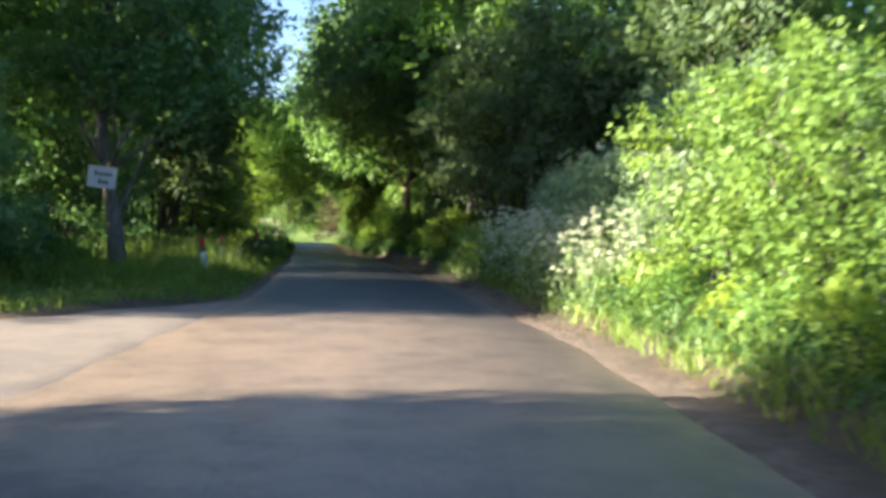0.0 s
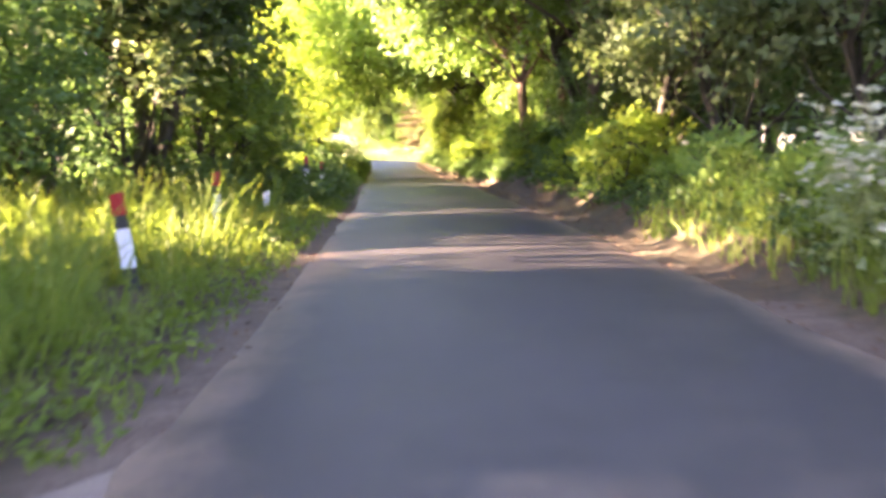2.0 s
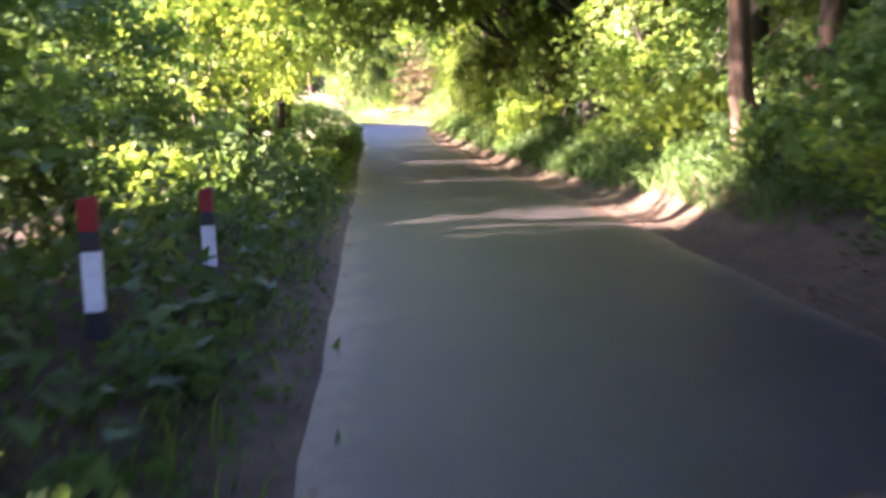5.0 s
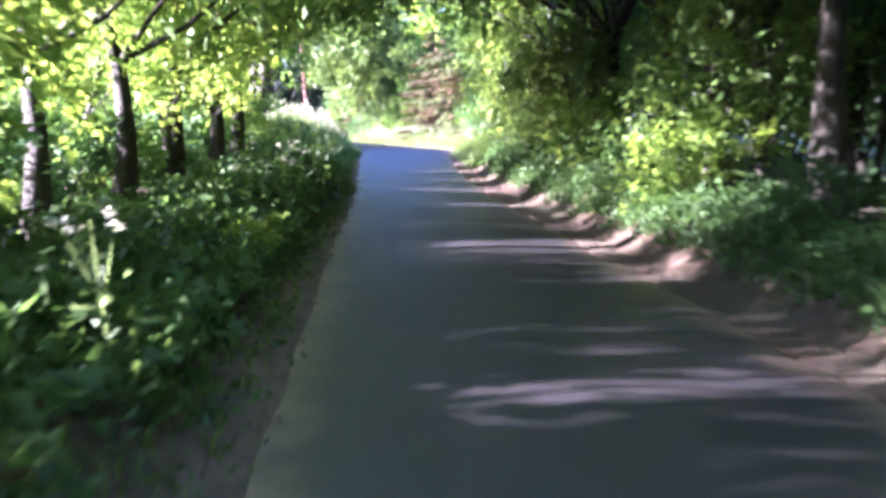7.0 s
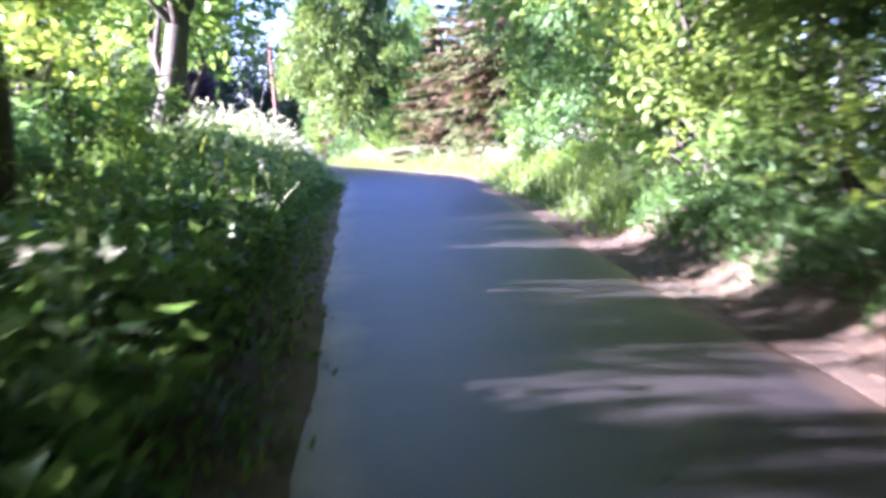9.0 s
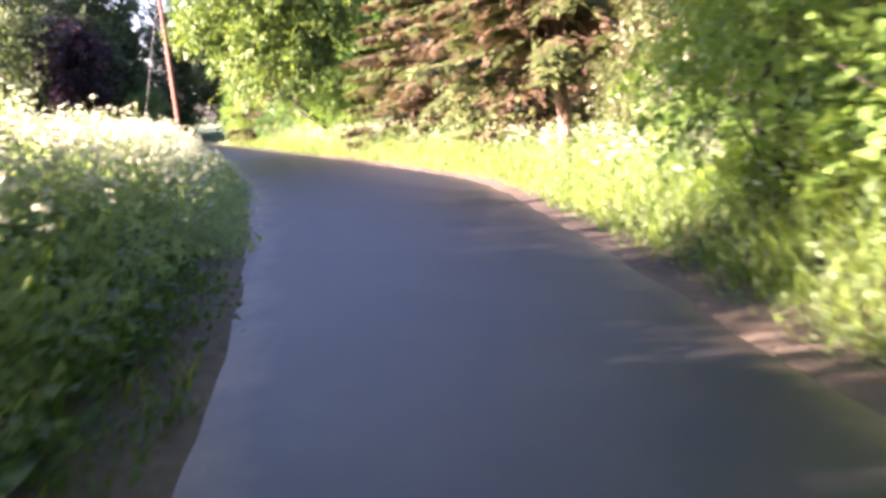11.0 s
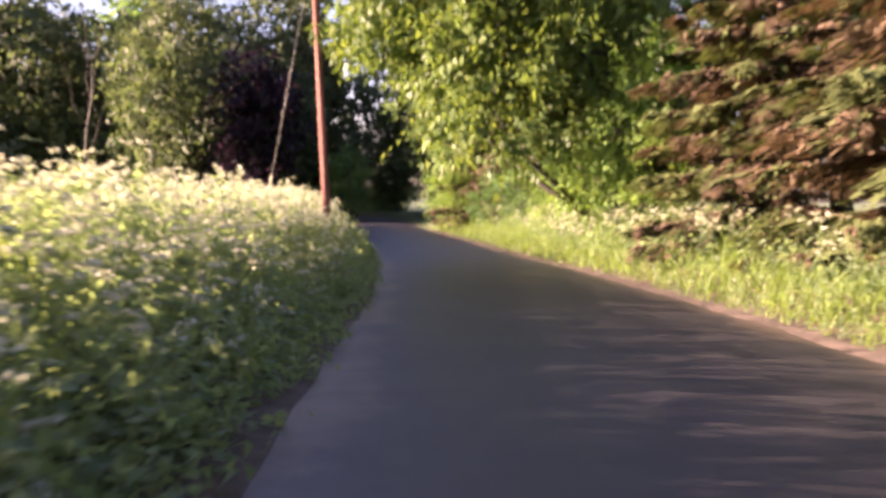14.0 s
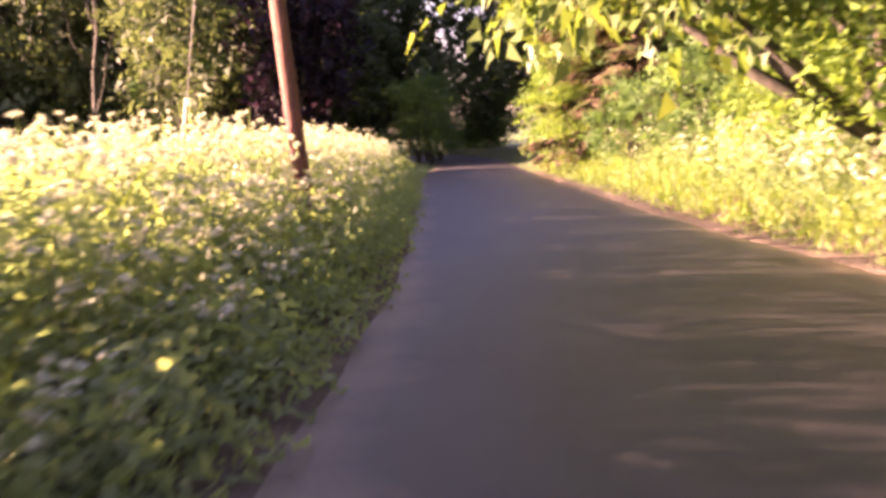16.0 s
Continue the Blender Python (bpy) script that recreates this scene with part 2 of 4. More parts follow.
def paint(name, colour, rough=0.5, wear=(0.3, 0.26, 0.2), amount=0.35):
    m, t, p = material(name)
    n = noise_out(t, 14.0, 6, 0.7)
    fine = noise_out(t, 90.0, 3)
    col = mixed(t, ramp(t, n, [(0.52, (0, 0, 0)), (0.72, (amount, amount, amount))]), colour, wear)
    t.links.new(col, p.inputs["Base Color"])
    t.links.new(ramp(t, fine, [(0.3, (rough - 0.12,) * 3), (0.7, (rough + 0.15,) * 3)]), p.inputs["Roughness"])
    bumped(t, p, fine, 0.2, 0.003)
    return m


WHITE = paint("white_plastic", (0.72, 0.74, 0.76))
RED = paint("red_reflector", (0.3, 0.012, 0.015), 0.3, (0.2, 0.02, 0.02))
BLACK = paint("black_plastic", (0.02, 0.02, 0.022), 0.5, (0.06, 0.055, 0.05))
BOARD = paint("sign_white_paint", (0.42, 0.42, 0.4), 0.6, (0.3, 0.31, 0.25))
INK = paint("sign_dark_lettering", (0.04, 0.045, 0.045), 0.6)
WIRE = paint("galvanised_wire", (0.2, 0.2, 0.19), 0.45)
SLEEVE = paint("pale_yellow_plastic", (0.62, 0.58, 0.36), 0.5)
POLE = bark_material("creosoted_pole", (0.08, 0.024, 0.018), (0.21, 0.07, 0.048), 9.0)
# pale tone stands in for sunlight that the crowns keep off this pole
POLE_PALE = bark_material("pole_sunlit_pale", (0.34, 0.32, 0.28), (0.66, 0.62, 0.56), 9.0)

# ---------------------------------------------------------------- the lie of the land
LEFT_Y = [-40, 0, 12, 16.5, 20, 25, 30, 36, 47, 52, 59, 65, 72, 77, 94.85, 98.27, 106.34, 117.03, 122.09, 130.17, 138.28, 145.38, 164.69, 176.84, 189.12, 199.51, 208.07, 216.86]
LEFT_X = [-2.6, -3.4, -3.6, -3.6, -3.8, -4.3, -4.9, -5.5, -7.1, -7.8, -8.8, -9.7, -10.5, -11.3, -13.99, -14.45, -15.93, -18.1, -19.4, -21.38, -23.75, -26.27, -33.5, -37.02, -43.73, -53.32, -66.99, -86.65]
RIGHT_Y = [-40, 6, 11, 14.5, 17, 21, 25.5, 31, 39, 42, 50, 56, 61, 66, 72, 76, 80, 95.7, 99.71, 107.73, 112.75, 118.79, 128.92, 138.06, 142.14, 149.26, 166.53, 180.75, 190.94, 200.23, 209.74, 218.54]
RIGHT_X = [2.6, 2.4, 2.0, 1.7, 1.2, 0.8, 0.1, -0.8, -2.1, -2.7, -3.6, -4.5, -5.1, -6.1, -7.3, -8.0, -8.6, -10.25, -10.39, -10.87, -11.17, -12.03, -15.02, -18.36, -20.3, -23.11, -29.62, -34.66, -39.15, -46.29, -58.91, -78.58]
RISE_Y = [-40, 0, 11, 22, 42, 52, 62, 75, 90, 98, 110, 128, 170, 300]
RISE_Z = [0.0, 0.0, 0.17, 0.38, 0.57, 0.45, 0.25, 0.5, 0.75, 0.57, 0.4, 0.2, 0.15, 0.1]
FINE = np.arange(-40.0, 300.0, 0.5)


def eased(ys, vs, width):
    raw = np.interp(FINE, ys, vs)
    k = np.exp(-np.linspace(-2, 2, int(width * 2) * 2 + 1) ** 2)
    pad = len(k) // 2
    return np.convolve(np.pad(raw, pad, mode="edge"), k / k.sum(), mode="valid")


L_FINE, R_FINE, Z_FINE = eased(LEFT_Y, LEFT_X, 3), eased(RIGHT_Y, RIGHT_X, 3), eased(RISE_Y, RISE_Z, 5)


def left(y):
    return np.interp(y, FINE, L_FINE)


def right(y):
    return np.interp(y, FINE, R_FINE)


def rise(y):
    return np.interp(y, FINE, Z_FINE)


def step(v, a, b):
    q = np.clip((v - a) / (b - a), 0, 1)
    return q * q * (3 - 2 * q)


def wob(x, y, scale=1.0):
    """A smooth unevenness between about -1 and 1."""
    x, y = x * scale, y * scale
    return (np.sin(x * 1.3 + 0.7 * np.sin(y * 0.9)) + np.sin(y * 1.7 + 1.1 * np.sin(x * 0.6 + 2)) + np.sin((x + y) * 2.9 + 1.3)) / 3


def mouth(x, y):
    """1 on the side track that opens to the west, 0 beside it."""
    u = left(y) - x
    away = 0.27 * np.maximum(u - 7, 0)
    lo, hi = 7.6 + 0.25 * np.minimum(u, 4) - away, 19.0 - 1.7 * np.minimum(np.maximum(u, 0), 2.7) - away
    return step(y, lo - 0.5, lo + 0.3) * (1 - step(y, hi - 0.3, hi + 0.5)) * step(u, -0.5, 0)


def lie(x, y):
    """Height of the ground."""
    x, y = np.asarray(x, float), np.asarray(y, float)
    ul, ur = left(y) - x, x - right(y)
    bank_l = np.interp(y, [0, 15, 18, 30, 38, 50, 78, 90, 150, 200], [0.06, 0.06, 0.08, 0.06, 0.08, 0.35, 0.4, 1.0, 0.64, 0.45])
    bank_r = np.interp(y, [0, 15, 22, 30, 60, 80, 92, 110, 120, 160, 200], [0.2, 0.25, 0.35, 0.4, 0.5, 0.5, 0.35, 0.3, 0.5, 0.5, 0.4])
    h = bank_l * step(ul, 0.15, np.where(y > 85, 2.6, 1.7)) * (1 - mouth(x, y)) + bank_r * step(ur, 0.3, np.where(y > 82, 2.0, 1.25))
    off = np.maximum(np.maximum(ul, ur), 0)
    # the bare bank is worn into small hollows and spurs
    h = h + 0.06 * wob(x * 0.6, y, 3.1) * step(ur, 0.1, 0.5) * (1 - step(ur, 1.1, 1.6)) * step(y, 26, 30) * (1 - step(y, 82, 86))
    h = h + 0.06 * wob(x, y, 1.6) * step(off, 0.1, 0.8) * (1 - mouth(x, y)) + 0.35 * wob(x, y, 0.12) * step(off, 6, 25)
    return rise(y) + h - 0.05 * (1 - step(np.maximum(ul, ur), -0.35, 0.0)) - 0.045 * mouth(x, y)


def mesh_object(name, verts, faces, mat, parent=None, smooth=False, label=""):
    me = bpy.data.meshes.new(name)
    me.from_pydata([tuple(v) for v in verts], [], [tuple(f) for f in faces])
    me.materials.append(mat)
    if smooth:
        me.polygons.foreach_set("use_smooth", [True] * len(me.polygons))
    me.update()
    ob = new(name, me)
    ob.parent = parent
    return tagged(ob, label) if label else ob


def quads_mesh(name, q, mat):
    """A mesh of loose pieces of k corners, from an array of n x k x 3."""
    n, k = len(q), q.shape[1]
    me = bpy.data.meshes.new(name)
    me.vertices.add(n * k)
    me.vertices.foreach_set("co", np.ascontiguousarray(q, dtype=np.float32).ravel())
    me.loops.add(n * k)
    me.loops.foreach_set("vertex_index", np.arange(n * k, dtype=np.int32))
    me.polygons.add(n)
    me.polygons.foreach_set("loop_start", np.arange(0, n * k, k, dtype=np.int32))
    me.materials.append(mat)
    me.update(calc_edges=True)
    return me


def quads_object(name, q, mat, parent=None, label="", category="", kind=""):
    ob = new(name, quads_mesh(name, q, mat))
    ob.parent = parent
    return tagged(ob, label, category, "", kind)


def grid_object(name, rows, mat, uv=None):
    """A sheet through rows of equally many points."""
    k = len(rows[0])
    verts = [p for r in rows for p in r]
    faces = [(i * k + j, i * k + j + 1, (i + 1) * k + j + 1, (i + 1) * k + j) for i in range(len(rows) - 1) for j in range(k - 1)]
    ob = mesh_object(name, verts, faces, mat, smooth=True)
    if uv is not None:
        layer = ob.data.uv_layers.new(name="lane")
        idx = np.zeros(len(ob.data.loops), dtype=np.int32)
        ob.data.loops.foreach_get("vertex_index", idx)
        layer.data.foreach_set("uv", np.asarray(uv, dtype=np.float32)[idx].ravel())
    return ob


# ground: one sheet, fine beside the lane and coarse far off
OUT = np.array([0.0, 0.15, 0.32, 0.5, 0.7, 0.9, 1.1, 1.35, 1.7, 2.2, 3, 4, 5.5, 7.5, 10, 14, 20, 30, 45, 70, 120, 300, 900])
rows, uv = [], []
for y in np.concatenate([[-900, -300, -120, -60], np.concatenate([np.arange(-30, 26, 0.8), np.arange(26, 86, 0.4), np.arange(86, 200, 0.8)]), [205, 215, 230, 260, 320, 500, 900]]):
    xl, xr = left(y), right(y)
    xs = np.concatenate([xl - OUT[::-1], np.concatenate([[xl + 0.12, xl + 0.35], np.linspace(xl, xr, 7)[2:-2], [xr - 0.35, xr - 0.12]]), xr + OUT])
    zs = lie(xs, np.full_like(xs, y))
    rows.append([(x, y, z) for x, z in zip(xs, zs)])
    uv += [(2.0 if x > (xl + xr) / 2 and 24 < y < 84 else max(xl - x, x - xr, 0), y) for x in xs]
ground = tagged(grid_object("ground", rows, SOIL, uv), "brown soil and leaf litter with rough grass beside the lane", "ground", kind="structure")

# rough grassland on the parts away from the lane
ground.data.materials.append(FIELD)
for f in ground.data.polygons:
    c = f.center
    if max(left(c.y) - c.x, c.x - right(c.y)) > 4.5 or c.y > 165 or (c.y > 84 and max(left(c.y) - c.x, c.x - right(c.y)) > 1.3):
        f.material_index = 1

# the lane
rows, uv = [], []
for i, y in enumerate(np.arange(-30, 235, 0.5)):
    xl = left(y) + 0.06 * wob(3.0, y, 0.9) + 0.025 * wob(9.0, y, 4.0)
    xr = right(y) + 0.07 * wob(7.0, y, 0.8) + 0.025 * wob(1.0, y, 4.5)
    line = []
    for u in np.linspace(0, 1, 15):
        x = xl + (xr - xl) * u
        z = rise(y) + 0.05 * (1 - (2 * u - 1) ** 2) + 0.012 * wob(x, y, 0.9) - (0.03 if u == 1.0 or (u == 0.0 and not 7 < y < 18.5) else 0.0) + 0.004
        line.append((x, y, z))
        uv.append((u, y))
    rows.append(line)
road = tagged(grid_object("road", rows, ASPHALT, uv), "worn grey asphalt lane with dusty edges", "road", kind="structure")

# the side track
rows = []
for u in np.concatenate([np.arange(-0.35, 8, 0.35), np.arange(8, 60, 1.5), np.arange(60, 160, 5.0)]):
    line = []
    for v in np.linspace(0, 1, 17):
        away = 0.27 * max(u - 7, 0)
        lo, hi = 7.2 + 0.25 * min(max(u, 0), 4) - away, 19.3 - 1.7 * min(max(u, 0), 2.7) - away
        y = lo + (hi - lo) * v + 0.12 * wob(u, v * 4, 1.3)
        x = left(y) - u
        rim = 0.06 if v in (0.0, 1.0) or u < -0.3 else 0.0
        far = min(1.0, max(0.0, (u - 5) / 3))
        near_z = rise(y) + 0.006 + 0.03 * wob(x, y, 0.8) * min(1, max(0, u)) - rim
        line.append((x, y, near_z * (1 - far) + (float(lie(x, y)) + 0.09) * far))
    rows.append(line)
side = tagged(grid_object("road_side_track", rows, TRACK), "dusty pale side track of worn tarmac and grit", "track", kind="structure")

# ---------------------------------------------------------------- builders of plants
def unit(v):
    return v / np.maximum(np.linalg.norm(v, axis=-1, keepdims=True), 1e-6)


def leaf_quads(p, n, size, rng, wide=0.6, cup=0.12, along=None):
    """Leaves at places p facing n; size is their length, along (if given) the way that they point."""
    k = len(p)
    n = unit(n)
    t = rng.normal(size=(k, 3)) if along is None else along
    t = unit(t - n * np.sum(t * n, axis=1, keepdims=True))
    b = np.cross(n, t)
    s = (size * rng.uniform(0.65, 1.25, k))[:, None]
    return np.stack([p - t * s * 0.5, p + b * s * wide * 0.5 + n * s * cup - t * s * 0.05, p + t * s * 0.5 - n * s * cup, p - b * s * wide * 0.5 + n * s * cup - t * s * 0.05], axis=1)


def leaf_tris(p, n, size, rng, wide=0.7, along=None):
    """Small pointed leaves of three corners, for crowns seen from some way off."""
    k = len(p)
    n = unit(n)
    t = rng.normal(size=(k, 3)) if along is None else along
    t = unit(t - n * np.sum(t * n, axis=1, keepdims=True))
    b = np.cross(n, t)
    s = (size * rng.uniform(0.65, 1.3, k))[:, None]
    return np.stack([p - t * s * 0.4 - b * s * wide * 0.5, p - t * s * 0.4 + b * s * wide * 0.5, p + t * s * 0.6], axis=1)


def foliage(lobes, twigs, per, size, rng, spread=0.28, droop=0.35, wide=0.6, fine=False, clumps=7):
    """Drooping sprays of leaves, gathered into clumps on the outside of lobes (centre, radii), with gaps between them."""
    c = np.array([l[0] for l in lobes], float)
    r = np.array([l[1] for l in lobes], float)
    area = r[:, 0] * r[:, 1] + r[:, 0] * r[:, 2]
    pick = rng.choice(len(lobes), twigs, p=area / area.sum())
    knot = unit(rng.normal(size=(len(lobes), clumps, 3)) + np.array([0, 0, 0.25]))
    which = rng.integers(0, clumps, twigs)
    out = knot[pick, which]
    d = unit(rng.normal(size=(twigs, 3)) + out * 0.5 + np.array([0, 0, 0.3]))
    q = rng.uniform(0.3, 1.0, twigs) ** 0.5
    centre = c[pick] + out * r[pick] * 0.68 + d * r[pick] * 0.46 * q[:, None]
    loose = rng.random(twigs) < 0.12
    centre[loose] = c[pick[loose]] + d[loose] * r[pick[loose]] * rng.uniform(0.2, 1.15, (loose.sum(), 1))
    way = unit(d * 0.6 + out * 0.4 + rng.normal(size=(twigs, 3)) * 0.45 + np.array([0, 0, -droop]))
    side = unit(np.cross(way, np.array([0, 0, 1.0])) + rng.normal(size=(twigs, 3)) * 0.25)
    face = np.cross(side, way)
    face = face * np.sign(face[:, 2:3] + 1e-9) + rng.normal(size=(twigs, 3)) * 0.25
    m = twigs * per
    s = np.repeat(np.arange(twigs), per)
    f, g = rng.uniform(-1, 1, m)[:, None], rng.normal(size=m)[:, None]
    p = centre[s] + way[s] * f * spread * 1.5 + side[s] * g * spread * 0.55 * (1.1 - 0.5 * f) + rng.normal(size=(m, 3)) * spread * 0.22
    nrm = face[s] + rng.normal(size=(m, 3)) * 0.28
    al = way[s] * 0.7 + side[s] * np.sign(g) * 0.6 + rng.normal(size=(m, 3)) * 0.35
    return leaf_tris(p, nrm, size, rng, wide + 0.12, al) if fine else leaf_quads(p, nrm, size, rng, wide, 0.12, al)


def tube(verts, faces, pts, radii, sides=7):
    """A tapered limb through points, added to verts and faces."""
    start = len(verts)
    pts = [Vector(p) for p in pts]
    for i, (p, r) in enumerate(zip(pts, radii)):
        way = (pts[min(i + 1, len(pts) - 1)] - pts[max(i - 1, 0)]).normalized()
        a = way.orthogonal().normalized() if abs(way.z) < 0.9 else (Vector((1, 0, 0)) - way * way.x).normalized()
        b = way.cross(a)
        for k in range(sides):
            g = 2 * math.pi * k / sides
            verts.append(p + (a * math.cos(g) + b * math.sin(g)) * r * (1 + 0.08 * math.sin(3 * g + i)))
    for i in range(len(pts) - 1):
        for k in range(sides):
            a0, a1 = start + i * sides + k, start + i * sides + (k + 1) % sides
            faces.append((a0, a1, a1 + sides, a0 + sides))
    faces.append(tuple(range(start + (len(pts) - 1) * sides, start + len(pts) * sides)))
    faces.append(tuple(range(start + sides - 1, start - 1, -1)))


def wander(a, b, n, amount, rng):
    a, b = np.array(a, float), np.array(b, float)
    pts = [a + (b - a) * i / n for i in range(n + 1)]
    for i in range(1, n):
        pts[i] = pts[i] + rng.normal(size=3) * amount
    return pts


def build_tree(name, seed, height, radius, base, girth, leaf, twigs, per, leaf_size, bark, lobes_n=11, stems=1, flat=1.0, spread=0.3, lean=0.0, shift=0.0, fine=True):
    """A broad-leaved tree: tapered trunk with limbs, and a crown of many leaves in uneven lobes."""
    rng = np.random.default_rng(seed)
    tree = new(name)
    lobes = []
    mid = base + (height - base) * 0.5
    for i in range(lobes_n):
        a = 2.4 * i + rng.uniform(-0.4, 0.4)
        v = (i + 0.5) / lobes_n
        z = base + (height - base) * (0.1 + 0.82 * v)
        env = math.sin(math.pi * (0.18 + 0.72 * v)) ** 0.8
        d = radius * 0.68 * env * rng.uniform(0.35, 1.15)
        rr = radius * rng.uniform(0.26, 0.44) * (0.75 + 0.35 * env)
        lobes.append(((d * math.cos(a) + shift * env, d * math.sin(a), z), (rr, rr, rr * 0.8 * flat)))
    verts, faces, lv, lf = [], [], [], []
    for s in range(stems):
        a = 2 * math.pi * s / max(stems, 1) + seed
        foot = np.array([0.25 * math.cos(a), 0.25 * math.sin(a), -0.25]) if stems > 1 else np.array([0, 0, -0.3])
        head = np.array([radius * 0.3 * math.cos(a), radius * 0.3 * math.sin(a), height * 0.8]) if stems > 1 else np.array([rng.uniform(-0.4, 0.4), rng.uniform(-0.4, 0.4), height * 0.85])
        line = wander(foot, head, 7, 0.10 + 0.02 * height, rng)
        if lean:
            line[1:4] = [np.array([lean * f, 0, height * f * 0.85]) for f in (1 / 7, 2 / 7, 3 / 7)]
        line[0] = foot
        rad = [girth * (1 - 0.85 * (i / 7) ** 0.8) * (1.35 if i == 0 else 1) for i in range(8)]
        tube(verts, faces, line, rad, 9)
        for l in lobes[s::stems]:
            k = int(min(5, max(1, (l[0][2] - 0.8) / height * 7)))
            tube(lv, lf, wander(line[k], l[0], 3, 0.12, rng), [rad[k] * 0.5, rad[k] * 0.36, rad[k] * 0.2, rad[k] * 0.08], 5 if girth > 0.1 else 3)
            for _ in range(1 if girth > 0.1 else 0):
                tip = np.array(l[0]) + unit(rng.normal(size=3)) * np.array(l[1]) * 0.85
                tube(lv, lf, wander(l[0], tip, 2, 0.06, rng), [rad[k] * 0.14, rad[k] * 0.09, 0.008], 4)
    mesh_object("trunk", verts, faces, bark, tree, True)
    mesh_object("branchwork", lv, lf, bark, tree, True)
    if twigs:
        quads_object("crown", foliage(lobes, twigs, per, leaf_size, rng, spread, fine=fine), leaf, tree)
    return tree


def build_shrub(name, seed, height, radius, leaf, twigs, per, leaf_size, blossom=None, spread=0.16, bark=None):
    """A shrub of several thin stems under a low uneven dome of leaves."""
    rng = np.random.default_rng(seed)
    shrub = new(name)
    lobes = []
    for i in range(9):
        a, d = 2.4 * i, radius * 0.55 * math.sqrt((i + 0.3) / 9)
        z = height * rng.uniform(0.25, 0.72) * (1.1 - 0.4 * d / radius)
        rr = radius * rng.uniform(0.38, 0.55)
        lobes.append(((d * math.cos(a), d * math.sin(a), z), (rr, rr, height * rng.uniform(0.24, 0.34))))
    verts, faces = [], []
    for l in lobes:
        tube(verts, faces, wander((l[0][0] * 0.25, l[0][1] * 0.25, -0.15), l[0], 4, 0.05, rng), [0.035, 0.03, 0.025, 0.018, 0.01], 3)
        for _ in range(2):
            tip = np.array(l[0]) + unit(rng.normal(size=3)) * np.array(l[1]) * 0.95
            tube(verts, faces, wander(l[0], tip, 2, 0.03, rng), [0.012, 0.009, 0.004], 3)
    mesh_object("stem", verts, faces, bark or BARK, shrub, True)
    quads_object("leaves", foliage(lobes, twigs, per, leaf_size, rng, spread, fine=not blossom), leaf, shrub)
    if blossom:
        quads_object("blossom", foliage([(l[0], tuple(v * 1.06 for v in l[1])) for l in lobes], twigs // 4, 6, leaf_size * 0.6, rng, 0.07, 0, 0.9), blossom, shrub)
    return shrub


def build_conifer(name, seed, height, radius, base, needle, withered, whorls=14, boughs=8):
    """A conifer: straight trunk, drooping boughs in whorls, each hung with sprays of needles."""
    rng = np.random.default_rng(seed)
    tree = new(name)
    verts, faces = [], []
    tube(verts, faces, wander((0, 0, -0.3), (rng.uniform(-0.2, 0.2), 0.1, height), 8, 0.05, rng), [0.21 * (1 - 0.9 * i / 8) + 0.01 for i in range(9)], 9)
    ps, ns, al, dead = [], [], [], []
    for w in range(whorls):
        v = w / (whorls - 1)
        z = base + (height * 0.97 - base) * v + rng.uniform(-0.12, 0.12)
        reach = radius * (1 - v) ** 0.75 * (0.55 + 0.45 * min(1, v * 5 + 0.4)) + 0.25
        for k in range(boughs):
            if rng.random() < 0.12:
                continue
            a = 2 * math.pi * (k + rng.uniform(-0.3, 0.3)) / boughs + w * 1.1
            r = reach * rng.uniform(0.7, 1.15)
            out = np.array([math.cos(a), math.sin(a), 0])
            pts = [np.array([0, 0, z]) + out * r * f + np.array([0, 0, -r * (0.32 * f ** 1.5 - 0.12 * f ** 4) + 0.1 * f]) for f in (0, 0.35, 0.7, 1.0)]
            tube(verts, faces, pts, [0.045, 0.03, 0.018, 0.006], 4)
            sidev = np.array([-out[1], out[0], 0])
            brown = rng.random() < withered * (1.3 - 0.6 * v)
            for j in range(int(8 + 5 * r)):
                f = rng.uniform(0.06, 1.0) ** 0.8
                hand = rng.choice((-1, 1))
                root = np.array([np.interp(f, (0, 0.35, 0.7, 1.0), [q[i] for q in pts]) for i in range(3)])
                way = unit(out * rng.uniform(0.45, 1.0) + sidev * hand * rng.uniform(0.25, 0.95) + np.array([0, 0, rng.uniform(-0.25, 0.02)]))
                long = (0.22 + 0.34 * r * (1.15 - f)) * rng.uniform(0.7, 1.2)
                m = int(9 + 32 * long)
                g = rng.random(m)[:, None]
                p = root + way * g * long + rng.normal(size=(m, 3)) * np.array([0.05, 0.05, 0.03])
                p[:, 2] -= (g[:, 0] * long) ** 2 * 0.35 + rng.exponential(0.05, m)
                ps.append(p)
                ns.append(np.array([0, 0, 1.0]) + out * 0.35 + rng.normal(size=(m, 3)) * 0.22)
                al.append(way * 0.9 + rng.normal(size=(m, 3)) * 0.18 + np.array([0, 0, -0.3]))
                dead.append(np.full(m, rng.random() < (0.85 if brown else 0.12) * (1.35 - 0.7 * f)))
    mesh_object("trunk", verts, faces, BARK_RED, tree, True)
    q = leaf_tris(np.concatenate(ps), np.concatenate(ns), 0.3, rng, 0.3, np.concatenate(al))
    dead = np.concatenate(dead)
    quads_object("foliage", q[~dead], needle, tree)
    quads_object("dead_foliage", q[dead], NEEDLE_BROWN, tree, "withered brown boughs")
    return tree


MADE = {}


